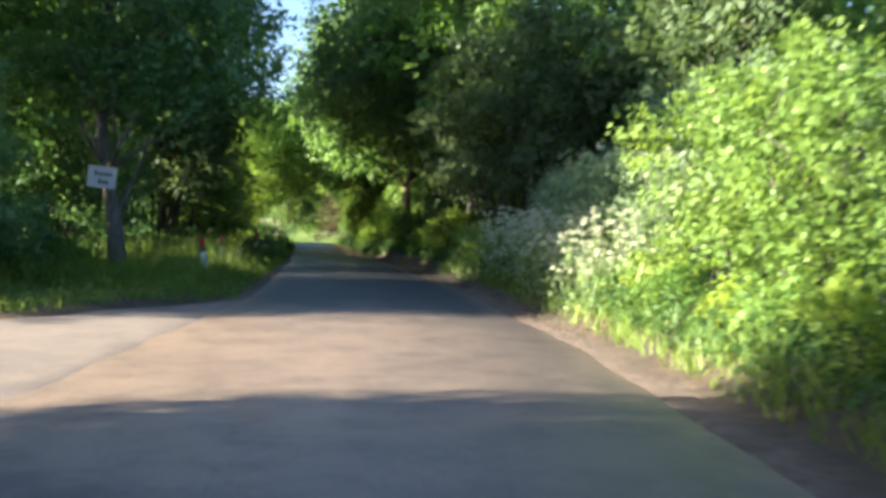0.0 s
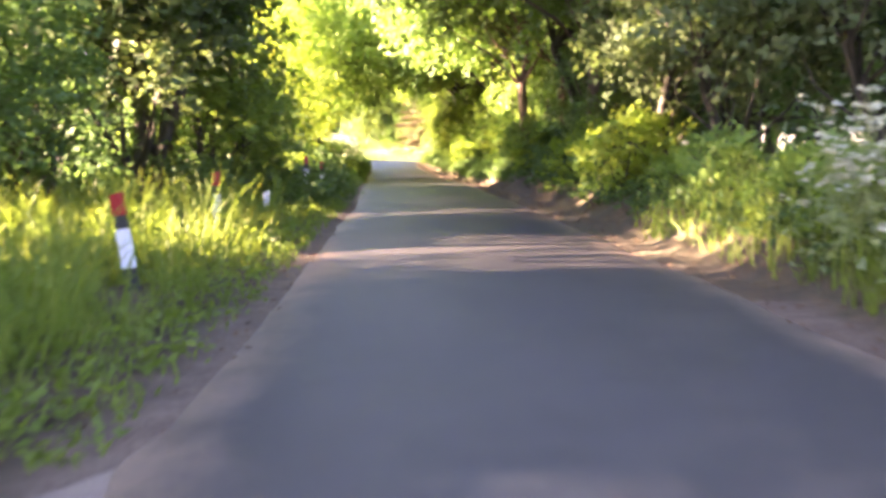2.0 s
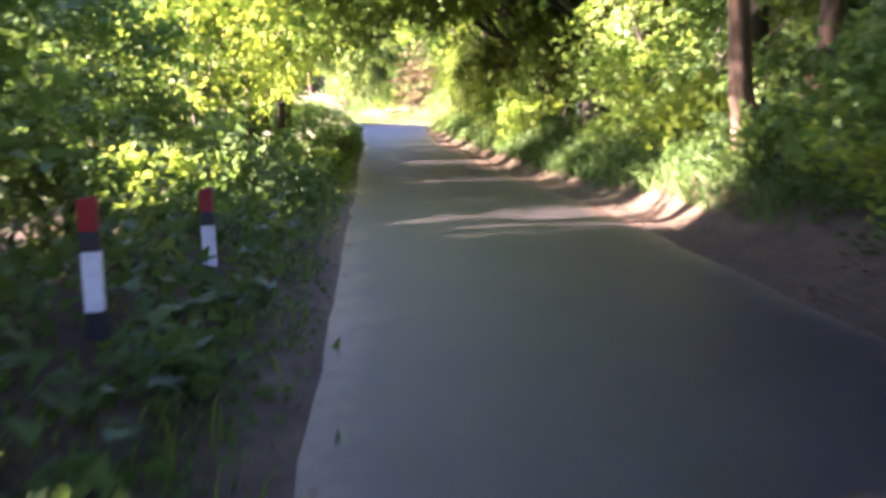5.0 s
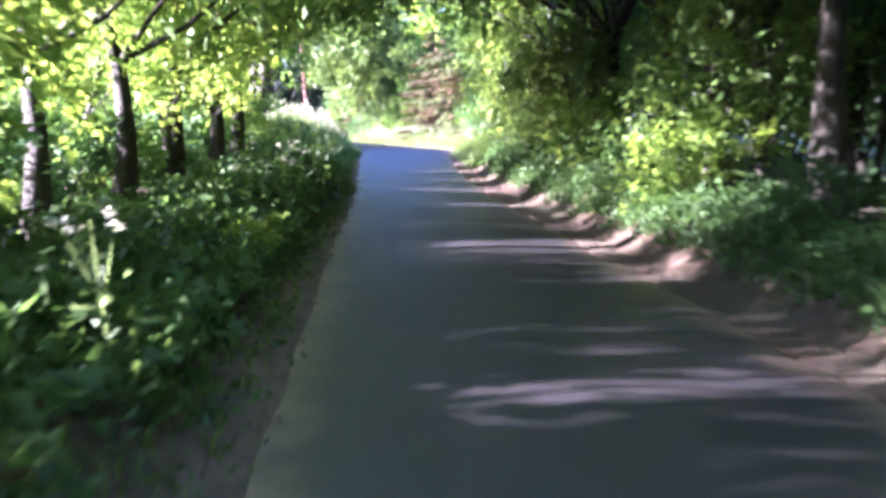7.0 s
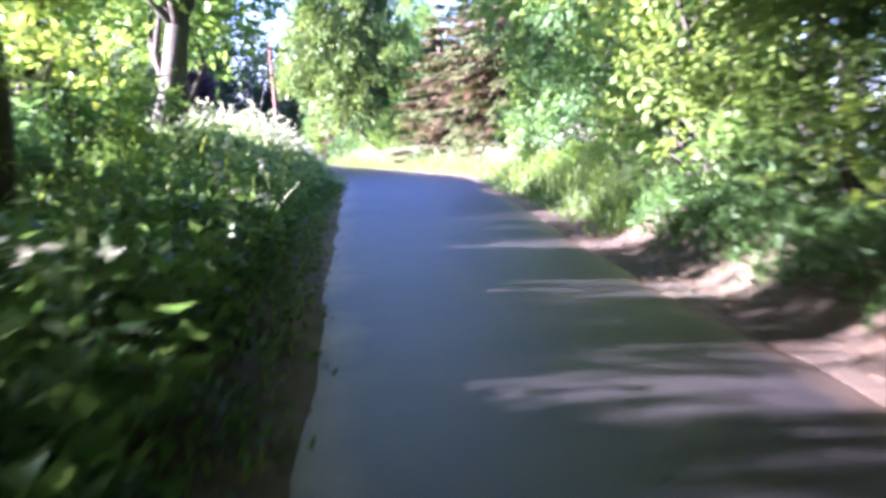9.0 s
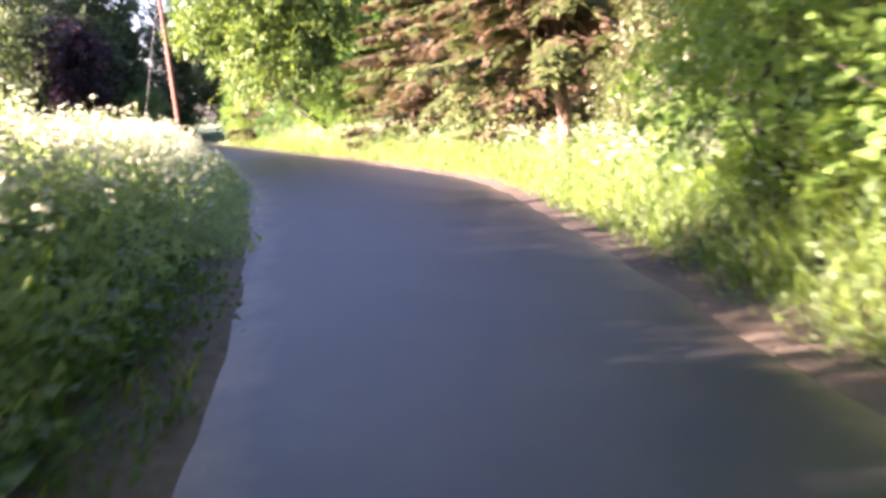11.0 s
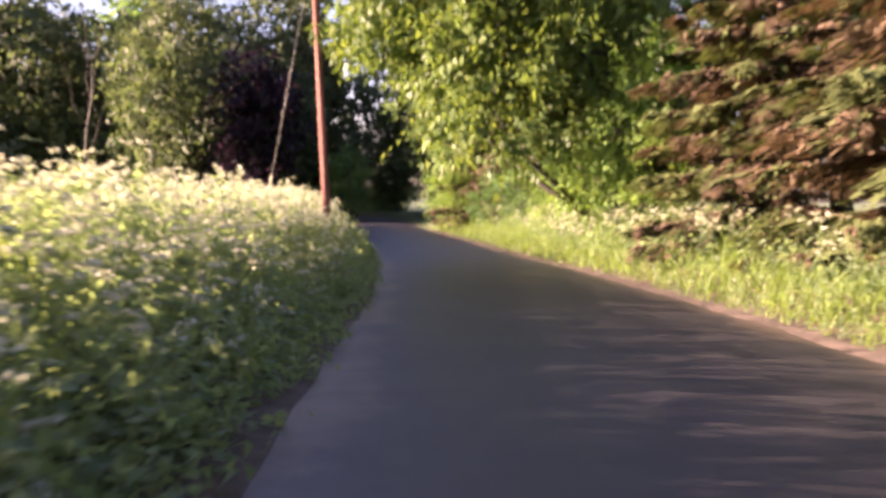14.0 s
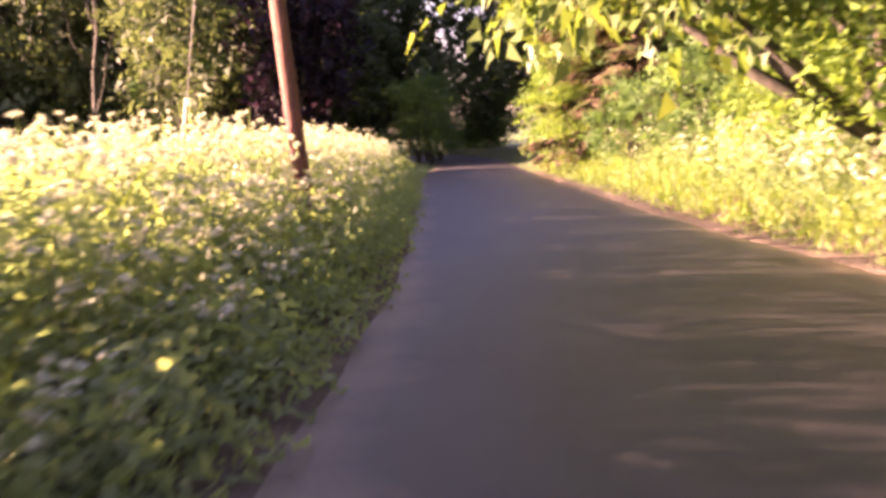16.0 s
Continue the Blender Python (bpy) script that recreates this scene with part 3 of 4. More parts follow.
def plant(kind, x, y, turn=0.0, size=1.0, label="", category="", group="", tall=1.0, lift=0.0):
    """Stands a plant of a kind at x, y; the first of a kind is built, the others are copies."""
    m = Matrix.LocRotScale((x, y, float(lie(x, y)) + lift), Euler((0, 0, turn)), (size, size, size * tall))
    if kind not in MADE:
        ob = KINDS[kind]()
        ob.matrix_basis = m
        MADE[kind] = ob
    else:
        ob = copy_thing(MADE[kind], Matrix.Translation(m.translation) @ Euler((0, 0, turn)).to_matrix().to_4x4())
        ob.scale = (size, size, size * tall)
    return tagged(ob, label, category, group)


KINDS = {
    "giant": lambda: build_tree("tree", 91, 13.5, 5.0, 3.0, 0.15, LEAF_LIGHT, 1500, 13, 0.22, BARK, 30, spread=0.4),
    "tall": lambda: build_tree("tree", 92, 12.5, 4.6, 2.6, 0.16, LEAF_MID, 1400, 13, 0.22, BARK, 28, spread=0.4),
    "arch": lambda: build_tree("tree", 96, 12.5, 4.8, 4.4, 0.24, LEAF_MID, 1250, 13, 0.235, BARK, 30, spread=0.42, shift=-3.2),
    "fork": lambda: build_tree("tree", 98, 12.5, 4.8, 4.0, 0.21, LEAF_SYCAMORE, 1400, 13, 0.22, BARK_RED, 26, 2, spread=0.42, shift=-2.6),
    "oak": lambda: build_tree("tree", 3, 9.0, 3.4, 2.0, 0.24, LEAF_MID, 800, 13, 0.19, BARK, 20, spread=0.32),
    "ash": lambda: build_tree("tree", 8, 9.5, 3.3, 1.3, 0.11, LEAF_LIGHT, 800, 13, 0.19, BARK, 20, spread=0.32),
    "holly": lambda: build_tree("tree", 21, 8.0, 3.0, 0.8, 0.24, LEAF_DARK, 780, 13, 0.18, BARK, 24, spread=0.32),
    "elder": lambda: build_tree("tree", 34, 5.0, 2.3, 0.4, 0.08, LEAF_MID, 560, 13, 0.14, BARK, 18, 4, spread=0.25),
    "hazel": lambda: build_tree("tree", 55, 4.6, 2.2, 0.3, 0.07, LEAF_HAZEL, 520, 12, 0.145, BARK, 22, 5, spread=0.26, fine=False),
    "thicket": lambda: build_tree("tree", 60, 4.8, 2.4, 0.3, 0.08, LEAF_DARK, 520, 13, 0.145, BARK, 18, 5, spread=0.25),
    "willow": lambda: build_tree("tree", 71, 4.4, 2.2, 0.4, 0.08, LEAF_GREY, 620, 13, 0.125, BARK, 18, 4, spread=0.25),
    "sycamore": lambda: build_tree("tree", 46, 9.0, 3.4, 1.7, 0.15, LEAF_PALE, 950, 13, 0.2, BARK, 24, spread=0.34),
    "sapling": lambda: build_tree("tree", 57, 6.2, 2.5, 0.7, 0.06, LEAF_LIGHT, 360, 12, 0.16, BARK, 20, 3, spread=0.3),
    "maple": lambda: build_tree("tree", 95, 11.0, 5.4, 1.6, 0.26, LEAF_MAPLE, 3800, 13, 0.23, BARK, 34, spread=0.4, shift=-3.4),
    "beech": lambda: build_tree("tree", 77, 9.0, 4.2, 0.3, 0.34, LEAF_PURPLE, 620, 12, 0.3, BARK, 20, spread=0.4),
    "far": lambda: build_tree("tree", 78, 12.0, 5.0, 0.4, 0.34, LEAF_DARK, 340, 11, 0.5, BARK, 24, spread=0.6),
    "veteran": lambda: build_tree("tree", 84, 11.0, 4.4, 1.6, 0.25, LEAF_LIGHT, 1200, 13, 0.2, BARK, 26, spread=0.36),
    "grey": lambda: build_tree("tree", 83, 12.0, 4.8, 0.6, 0.3, LEAF_DULL, 560, 12, 0.36, BARK, 28, spread=0.5),
    "snag": lambda: build_tree("dead_tree", 87, 13.0, 3.4, 5.0, 0.16, LEAF_DULL, 0, 0, 0.1, BARK, 9),
    "signtree": lambda: build_tree("tree", 80, 10.0, 4.0, 2.6, 0.21, LEAF_DARK, 1200, 13, 0.18, BARK_GREY, 26, lean=-1.2, spread=0.32),
    "bramble": lambda: build_shrub("shrub", 5, 1.5, 1.2, LEAF_MID, 130, 12, 0.125),
    "briar": lambda: build_shrub("shrub", 6, 1.6, 1.2, LEAF_LIGHT, 130, 12, 0.125),
    "ivy": lambda: build_shrub("shrub", 7, 1.4, 1.2, LEAF_DARK, 130, 12, 0.125),
    "hawthorn": lambda: build_shrub("shrub", 9, 3.4, 1.7, LEAF_GREY, 600, 9, 0.095, BLOSSOM, 0.2),
    "thorn": lambda: build_shrub("shrub", 10, 3.6, 1.7, LEAF_THORN_DIMMED, 520, 9, 0.1, BLOSSOM, 0.22),
    "fir_brown": lambda: build_conifer("conifer_tree", 12, 10.5, 3.6, 0.6, NEEDLE_GREEN, 0.5),
    "fir_green": lambda: build_conifer("conifer_tree", 14, 11.0, 4.2, 2.7, NEEDLE_GREEN, 0.25),
    "cypress": lambda: build_tree("conifer_tree", 18, 5.5, 1.7, 0.2, 0.12, NEEDLE_GREEN, 900, 12, 0.15, BARK_RED, 18, spread=0.2),
}
NAMES = {
    "arch": ("tall tree with dark trunk and crown reaching over the lane", "tree"),
    "fork": ("big tree with forked reddish trunk and crown over the lane", "tree"),
    "snag": ("bare dead tree with crooked grey limbs", "tree"),
    "giant": ("tall tree with light green crown arching over the lane", "tree"),
    "tall": ("tall broad-leaved tree with heavy green crown over the lane", "tree"),
    "veteran": ("old tree with thick dark trunk and light green leaves", "tree"),
    "grey": ("tall grey-green tree behind the meadow", "tree"),
    "signtree": ("ivy-dark tree with pale leaning trunk carrying a sign", "tree"),
    "far": ("big dark background tree, also used unseen for shade", "tree"),
    "oak": ("broad-leaved tree with mid-green crown beside the lane", "tree"),
    "ash": ("tall tree with light yellow-green leaves beside the lane", "tree"),
    "holly": ("dark evergreen tree with dense leaves beside the lane", "tree"),
    "elder": ("many-stemmed small tree with mid-green leaves on the verge", "tree"),
    "hazel": ("many-stemmed hazel with bright yellow-green leaves on the verge", "tree"),
    "thicket": ("dark green many-stemmed thicket tree on the shaded verge", "tree"),
    "willow": ("grey-green many-stemmed willow on the verge", "tree"),
    "sycamore": ("sycamore with dense grey-green leaves down to the bank", "tree"),
    "sapling": ("thin sunlit sapling with sparse light leaves behind the verge", "tree"),
    "maple": ("big maple with dense mid-green crown overhanging the lane", "tree"),
    "beech": ("dark purple copper beech standing in deep shade", "tree"),
    "bramble": ("mid-green bramble bush on the bank of the lane", "shrub"),
    "briar": ("light green leafy bush on the bank of the lane", "shrub"),
    "ivy": ("dark green low bush in shade beside the lane", "shrub"),
    "hawthorn": ("grey-green hawthorn shrub with small white blossom", "shrub"),
    "thorn": ("olive hawthorn shrub with white blossom in the sunlit verge, leaves dimmed", "shrub"),
    "fir_brown": ("half-dead conifer with brown drooping boughs", "conifer"),
    "fir_green": ("olive green conifer with drooping boughs and bare lower trunk", "conifer"),
    "cypress": ("dense yellow-green garden conifer beside the verge", "conifer"),
}


def put(kind, x, y, size=1.0, tall=1.0, turn=None, group=""):
    label, category = NAMES[kind]
    group = group or {"tree": "trees along the lane", "shrub": "bushes along the verge", "conifer": "conifers beside the lane"}[category]
    return plant(kind, x, y, (x * 12.99 + y * 78.23) % 6.28 if turn is None else turn, size, label, category, group, tall)


RND = random.Random(11)

# ---------------------------------------------------------------- trees and shrubs, from the junction on
# west side, south of the side track: mostly unseen trees added to shade the junction
for u, y, kind, s in ((5.2, 5.0, "thicket", 0.85), (9.5, 3.5, "holly", 0.85), (13, 2.6, "thicket", 1.1), (3.2, 3.0, "thicket", 0.8), (6.5, 2.4, "elder", 1.0), (9.5, 0.8, "holly", 0.9), (14.5, 0.3, "thicket", 1.1), (4.5, -2.5, "holly", 0.8),
                      (9.0, -4.0, "oak", 0.9), (4.0, -9, "holly", 0.9), (10, -12, "far", 0.8), (20, -3.0, "elder", 1.2), (26, -7.0, "far", 0.7), (5, -18, "far", 0.8),
                      # north of it: blockers added to keep low sun off lane and bank
                      (9.5, 15.7, "holly", 1.1), (14, 14.4, "holly", 1.25), (19, 13.8, "far", 0.8), (25, 13.6, "far", 0.95), (9.2, 29.4, "holly", 0.8), (8.2, 42.6, "tall", 1.0), (6.0, 50.2, "thicket", 0.85), (5.8, 28.4, "thicket", 0.9), (8.6, 27.8, "thicket", 1.0), (5.6, 48.9, "thicket", 0.5), (10.5, 45.0, "arch", 0.9), (6.3, 59.6, "elder", 0.62), (7.0, 61.6, "elder", 0.6), (9.5, 58.4, "thicket", 0.9)):
    put(kind, left(y) - u, y, s)
# west side, the dark trees between the side track and the opening
put("signtree", -7.45, 23.5, 1.0, 1.0, 0.0)
# those far out near y 19 are unseen, added to shade the sign tree and lane
for u, y, kind, s in ((5.2, 31.3, "thicket", 0.85), (4.6, 51.3, "thicket", 0.9), (5.0, 54.2, "thicket", 0.95), (3.6, 44.6, "elder", 0.75), (5.4, 18.0, "thicket", 0.9), (9.5, 18.6, "holly", 1.2), (14, 18.6, "thicket", 1.2), (18.5, 18.0, "holly", 1.2), (7, 19.8, "thicket", 1.0), (14.5, 19.4, "arch", 1.05), (8.0, 26.2, "tall", 1.15), (9.5, 33.8, "tall", 1.15)):
    put(kind, left(y) - u, y, s)
# hollies, thickets and far trees well out west: unseen, added as sun blockers
for u, y, kind, s in ((8.0, 19.2, "thicket", 1.1), (12, 18.2, "holly", 1.1), (16.5, 18.6, "thicket", 1.0), (9, 19.2, "holly", 1.15),
                      (4.3, 34.8, "sycamore", 1.1), (3.7, 38.2, "elder", 1.15), (4.4, 36, "tall", 1.05), (3.6, 41.5, "elder", 1.1),
                      (4.6, 40.0, "tall", 1.05), (13, 38, "far", 0.85), (24, 16.2, "far", 0.7)):
    put(kind, left(y) - u, y, s)
for u, y, kind, s in ((4.3, 52.2, "elder", 0.8), (4.2, 58.6, "elder", 0.9), (4.0, 60.5, "veteran", 0.75), (3.2, 74.5, "ash", 0.95),
                      (3.4, 70.5, "ash", 0.9), (5.6, 85.5, "oak", 1.0)):
    put(kind, left(y) - u, y, s)
# young growth added out of sight behind the hedge; its gaps let the low sun through
for i, y in enumerate(np.concatenate([[57.0], np.arange(63.8, 89, 3.4)])):
    put("elder", left(y) - 6.2 - 0.5 * (i % 3), y + RND.uniform(-0.5, 0.5), RND.uniform(0.48, 0.62))
# crowns that reach over the lane from both sides; their unseen parts added to darken it
for u, y, s in ((3.6, 63.5, 0.72), (3.4, 67.0, 0.75), (3.4, 70.6, 0.78), (3.2, 74.4, 0.78), (3.2, 78.5, 0.8)):
    put("arch", left(y) - u, y, s, 1.0, math.pi + 0.3 * math.sin(y))
for u, y, kind, s in ((3.1, 41.8, "fork", 1.0), (2.3, 50.0, "fork", 1.0), (3.4, 53.4, "arch", 1.05), (4.4, 58.0, "arch", 1.0), (3.4, 59.6, "arch", 1.05), (2.8, 62.5, "arch", 1.0), (3.4, 65.8, "arch", 1.05), (3.0, 69.0, "arch", 0.95), (3.4, 72.4, "arch", 1.05), (3.2, 76.0, "arch", 1.0), (3.6, 79.4, "arch", 1.0), (3.2, 82.5, "arch", 0.9), (4.6, 93.0, "arch", 0.85), (4.4, 99.5, "arch", 0.8)):
    put(kind, right(y) + u, y, s, 1.0, 0.25 * math.sin(2 * y))
put("oak", -18.2, 93.2, 1.6, 0.85)
put("oak", -18.8, 98.4, 1.3, 0.9)
put("giant", -23.0, 101.5, 1.05)
put("holly", -25.5, 97.0, 1.1)
for y in np.concatenate([np.arange(20, 25, 2.2), np.arange(34, 46.5, 2.2), np.arange(50.5, 90, 2.2)]):
    put(RND.choice(("bramble", "ivy", "ivy", "briar")), left(y) - 2.3 - RND.uniform(0, 1.3) - (2.0 if y < 35 else 0.8 if y > 55 else 0), y, RND.uniform(0.4, 0.75) if y > 55 else RND.uniform(0.55, 0.85))

for i, y in enumerate(np.concatenate([[57.0], np.arange(65.4, 79, 4.2), np.arange(82, 90, 2.7)])):
    put("sapling", left(y) - (3.5, 5.6, 4.2, 6.8)[i % 4] - RND.uniform(0, 0.8), y + RND.uniform(-0.5, 0.5), RND.uniform(0.85, 1.1))
for u, y, s in ((3.0, 46.9, 0.7), (3.2, 48.2, 0.45), (3.4, 49.6, 0.5), (3.0, 35.2, 0.8), (3.6, 36.8, 0.95), (4.6, 37.8, 1.1), (3.9, 39.2, 0.9), (5.8, 36.6, 1.2), (6.4, 33.6, 1.2), (6.2, 30.8, 0.9), (7.6, 31.6, 1.2), (9.2, 31.2, 1.3), (11.0, 31.8, 1.4), (8.2, 33.2, 1.3), (5.2, 24.6, 0.5), (6.3, 25.0, 0.55), (7.8, 24.2, 0.8), (9.4, 24.6, 0.8), (11, 24.0, 1.0), (5.9, 22.4, 0.6), (4.9, 27.6, 0.7), (8.6, 23.2, 1.1), (10.4, 22.3, 1.2), (5.6, 22.0, 1.5), (7.0, 22.8, 1.2), (9.0, 22.4, 1.1), (6.6, 24.6, 1.2)):
    put("ivy", left(y) - u, y, s)
# taller back row of bushes, added to shade the verge from low sun
for y in np.concatenate([np.arange(55, 62.5, 1.7), np.arange(65.2, 88, 1.7)]):
    put(RND.choice(("ivy", "ivy", "bramble")), left(y) - 4.2 - RND.uniform(0, 0.9), y, RND.uniform(0.95, 1.3))
# the elder is added to break the sun on the lane into dapples
for u, y, kind, s in ((0.75, 62.9, "briar", 0.36), (0.7, 64.4, "briar", 0.3), (1.9, 46.6, "briar", 0.55), (2.6, 47.3, "briar", 0.6), (7.0, 29.5, "elder", 0.7)):
    put(kind, left(y) - u, y, s)
# back rows hidden by the front trees, added to hold off the low sun
for x, y, kind, s in ((-16.5, 38.3, "far", 0.85), (-22.5, 38.8, "far", 0.9), (-29, 37.3, "far", 0.9), (-37, 36, "far", 0.9), (-12.6, 34.5, "thicket", 0.9), (-15.5, 32.6, "thicket", 0.8)):
    put(kind, x, y, s)

for x, y, s in ((-12.2, 36.2, 1.5), (-14.2, 37.0, 1.6), (-10.8, 35.0, 1.3), (-16.2, 35.6, 1.6), (-18.5, 36.5, 1.7)):
    put("ivy", x, y, s)

# east side, the sunlit hedge opposite the side track
for u, y, kind, s in ((2.6, 4.5, "hazel", 0.75), (2.5, 8.2, "hazel", 0.8), (2.2, 11.3, "hazel", 0.78), (2.3, 14.0, "hazel", 0.74), (5.6, 6.5, "elder", 0.85), (5.5, 11, "hazel", 0.75),
                      (2.4, 16.2, "hawthorn", 0.8), (2.2, 19.0, "hawthorn", 0.85), (2.3, 21.6, "hawthorn", 0.75), (2.6, 23.8, "willow", 0.55), (4.2, 17.8, "willow", 0.95), (4.4, 21.0, "willow", 0.9), (1.9, 17.5, "willow", 0.55), (1.9, 20.3, "willow", 0.5), (6.0, 17, "willow", 0.85), (3, 0, "hazel", 0.9), (3, -5, "elder", 0.9), (6, -8, "oak", 0.9), (3, -14, "elder", 1.0)):
    put(kind, right(y) + u, y, s)
for y in np.arange(5, 27, 1.4):
    put(RND.choice(("briar", "briar", "bramble")), right(y) + 1.35 + RND.uniform(0, 0.4), y, RND.uniform(0.5, 0.75))
# east side, the wood on the bank
for u, y, kind, s in ((6.0, 22.8, "sycamore", 1.0), (2.6, 31.8, "sycamore", 0.8), (2.3, 34.6, "sycamore", 0.72), (4.0, 29.5, "sycamore", 0.85), (7.6, 30.0, "holly", 1.1), (8.0, 25.0, "oak", 1.0), (8.5, 64.0, "holly", 1.1), (8.2, 75.5, "holly", 1.1), (8.8, 81.0, "holly", 1.1), (4.2, 36.5, "tall", 1.1), (3.4, 45.5, "tall", 1.1), (3.6, 52.5, "elder", 0.95), (3.4, 43.8, "thicket", 0.8), (3.9, 47.8, "thicket", 0.85), (4.4, 50.6, "thicket", 1.0), (4.6, 55.2, "thicket", 1.0),
                      (5.0, 54.5, "giant", 1.15), (2.9, 58.5, "elder", 1.0), (2.8, 67.5, "elder", 0.9), (6.0, 70.5, "giant", 1.2), (2.2, 75, "hazel", 0.72), (1.9, 79, "hazel", 0.62), (2.0, 83, "hazel", 0.95), (2.2, 86.5, "giant", 1.15),
                      (6.2, 47.5, "holly", 1.1), (6.4, 52.5, "thicket", 1.3), (6.2, 57, "holly", 1.15), (6.4, 61.5, "thicket", 1.3), (6.3, 66, "holly", 1.1), (6.3, 70, "thicket", 1.3), (6.2, 74.5, "holly", 1.1), (6.2, 79, "thicket", 1.3), (6.0, 83.5, "holly", 1.0), (8.4, 63.8, "thicket", 1.2), (8.6, 68.3, "thicket", 1.25), (8.4, 72.6, "thicket", 1.2), (8.6, 77, "thicket", 1.25),
                      (9, 23, "oak", 0.7), (7.0, 27.0, "oak", 0.85), (9.5, 30, "far", 1.0), (9.5, 40, "far", 1.0), (9.5, 50, "far", 1.0), (9.5, 60, "far", 1.0),
                      (9, 69, "far", 0.95), (9, 78, "far", 0.9), (16, 35, "far", 1.2), (16, 47, "far", 1.2), (16, 60, "far", 1.2), (16, 74, "far", 1.2), (21, 68, "far", 1.0), (21, 77, "far", 1.0), (21, 86, "far", 1.0), (16, 84, "far", 1.0)):
    put(kind, right(y) + u, y, s)
for u, y, kind, s in ((2.2, 36.5, "hazel", 0.5), (1.5, 34, "briar", 1.1), (1.7, 38, "briar", 1.0), (1.6, 44, "bramble", 1.1), (1.7, 52, "briar", 1.0), (1.6, 66, "briar", 1.0), (1.6, 72, "briar", 1.1)):
    put(kind, right(y) + u, y, s)
for y in np.arange(27, 84, 1.7):
    put(RND.choice(("bramble", "ivy", "briar")), right(y) + (1.2 if y < 48 else 1.6) + RND.uniform(0, 0.8), y, RND.uniform(0.5, 0.85))
# east side, past the wood
for u, y, kind, s in ((2.6, 87, "elder", 0.9), (2.5, 91, "thicket", 0.95), (2.2, 94.5, "thicket", 0.9), (2.2, 98.2, "elder", 0.95), (2.2, 102, "elder", 0.9), (2.9, 106, "elder", 0.85), (5.5, 100, "elder", 1.1), (7, 88, "oak", 1.0), (7.5, 96, "far", 0.8), (7.5, 103, "oak", 1.0)):
    put(kind, right(y) + u, y, s)
for y in np.arange(86, 106, 2.0):
    put(RND.choice(("bramble", "briar")), right(y) + 1.7 + RND.uniform(0, 0.4), y, RND.uniform(0.5, 0.7))
for x, y, kind, s, tall in ((-7.87, 110.12, "thorn", 1.0, 1.15), (-6.63, 106.06, "thorn", 0.85, 1.1), (-8.34, 113.44, "thorn", 0.75, 1.1), (-9.49, 117.19, "fir_green", 1.0, 1.0), (-5.27, 112.51, "fir_green", 0.95, 1.0), (-11.39, 124.77, "cypress", 0.85, 0.8),
                            (-8.95, 123.17, "fir_brown", 0.95, 1.0), (-12.22, 131.31, "fir_brown", 1.0, 1.0), (-14.1, 136.89, "fir_brown", 1.0, 1.0), (-8.59, 129.66, "fir_brown", 1.1, 1.1), (-9.76, 137.71, "fir_green", 1.0, 1.1),
                            (-18.2, 142.9, "elder", 0.9, 1.0), (-17.4, 140.4, "elder", 0.9, 1.0), (-19.5, 145.2, "elder", 0.65, 1.0), (-15.02, 143.93, "fir_brown", 0.95, 0.9), (-18.7, 142.4, "maple", 0.9, 1.4), (-21.6, 150.6, "thicket", 0.7, 0.8), (-23.6, 155.0, "thicket", 0.6, 0.8), (-24.3, 160.5, "fir_brown", 1.05, 1.0),
                            (-27.2, 162.43, "elder", 0.85, 1.0), (-26.2, 159.9, "hazel", 0.75, 0.9), (-24.63, 166.33, "tall", 0.95, 1.1), (-17.28, 150.03, "tall", 0.95, 1.1), (-11.44, 145.79, "far", 1.0, 1.0), (-2.83, 123.42, "far", 0.9, 1.0), (-1.82, 111.37, "far", 0.9, 1.0), (-4.85, 135.52, "far", 1.0, 1.0), (-18.95, 158.1, "far", 0.9, 1.0)):
    put(kind, x, y, s, tall, 0.0 if kind == "maple" else None)
# the dark wood at the lane's far end; the grey kind's paler leaves imitate haze
for u, y, kind, s in ((3.8, 171, "holly", 1.5), (3.4, 176, "thicket", 1.2), (4.6, 181, "grey", 1.15), (4.8, 190, "grey", 1.2), (5, 199, "grey", 1.05), (6, 208, "grey", 1.05), (10, 183, "grey", 1.25), (10, 193, "grey", 1.35), (12, 174, "far", 1.1), (14, 190, "far", 1.1)):
    put(kind, right(y) + u, y, s)
for u, y, kind, s in ((6.5, 173, "beech", 1.1), (4.4, 181, "grey", 0.9), (4.4, 189, "grey", 0.95), (4.6, 198, "grey", 1.1), (5, 208, "grey", 1.1), (12.5, 173, "grey", 1.2), (12, 184, "grey", 1.25), (8, 216, "far", 1.2), (-2, 220, "grey", 1.4), (-9, 224, "far", 1.3)):
    put(kind, left(y) - u, y, s)
for x, y, kind, s in ((-38.64, 178.91, "thicket", 1.0), (-40.39, 184.98, "thicket", 1.1), (-52.12, 204.47, "thicket", 1.5), (-47.0, 207.26, "thicket", 1.5), (-41.29, 200.03, "thicket", 1.3), (-56.67, 215.66, "thicket", 1.6)):
    put(kind, x, y, s)
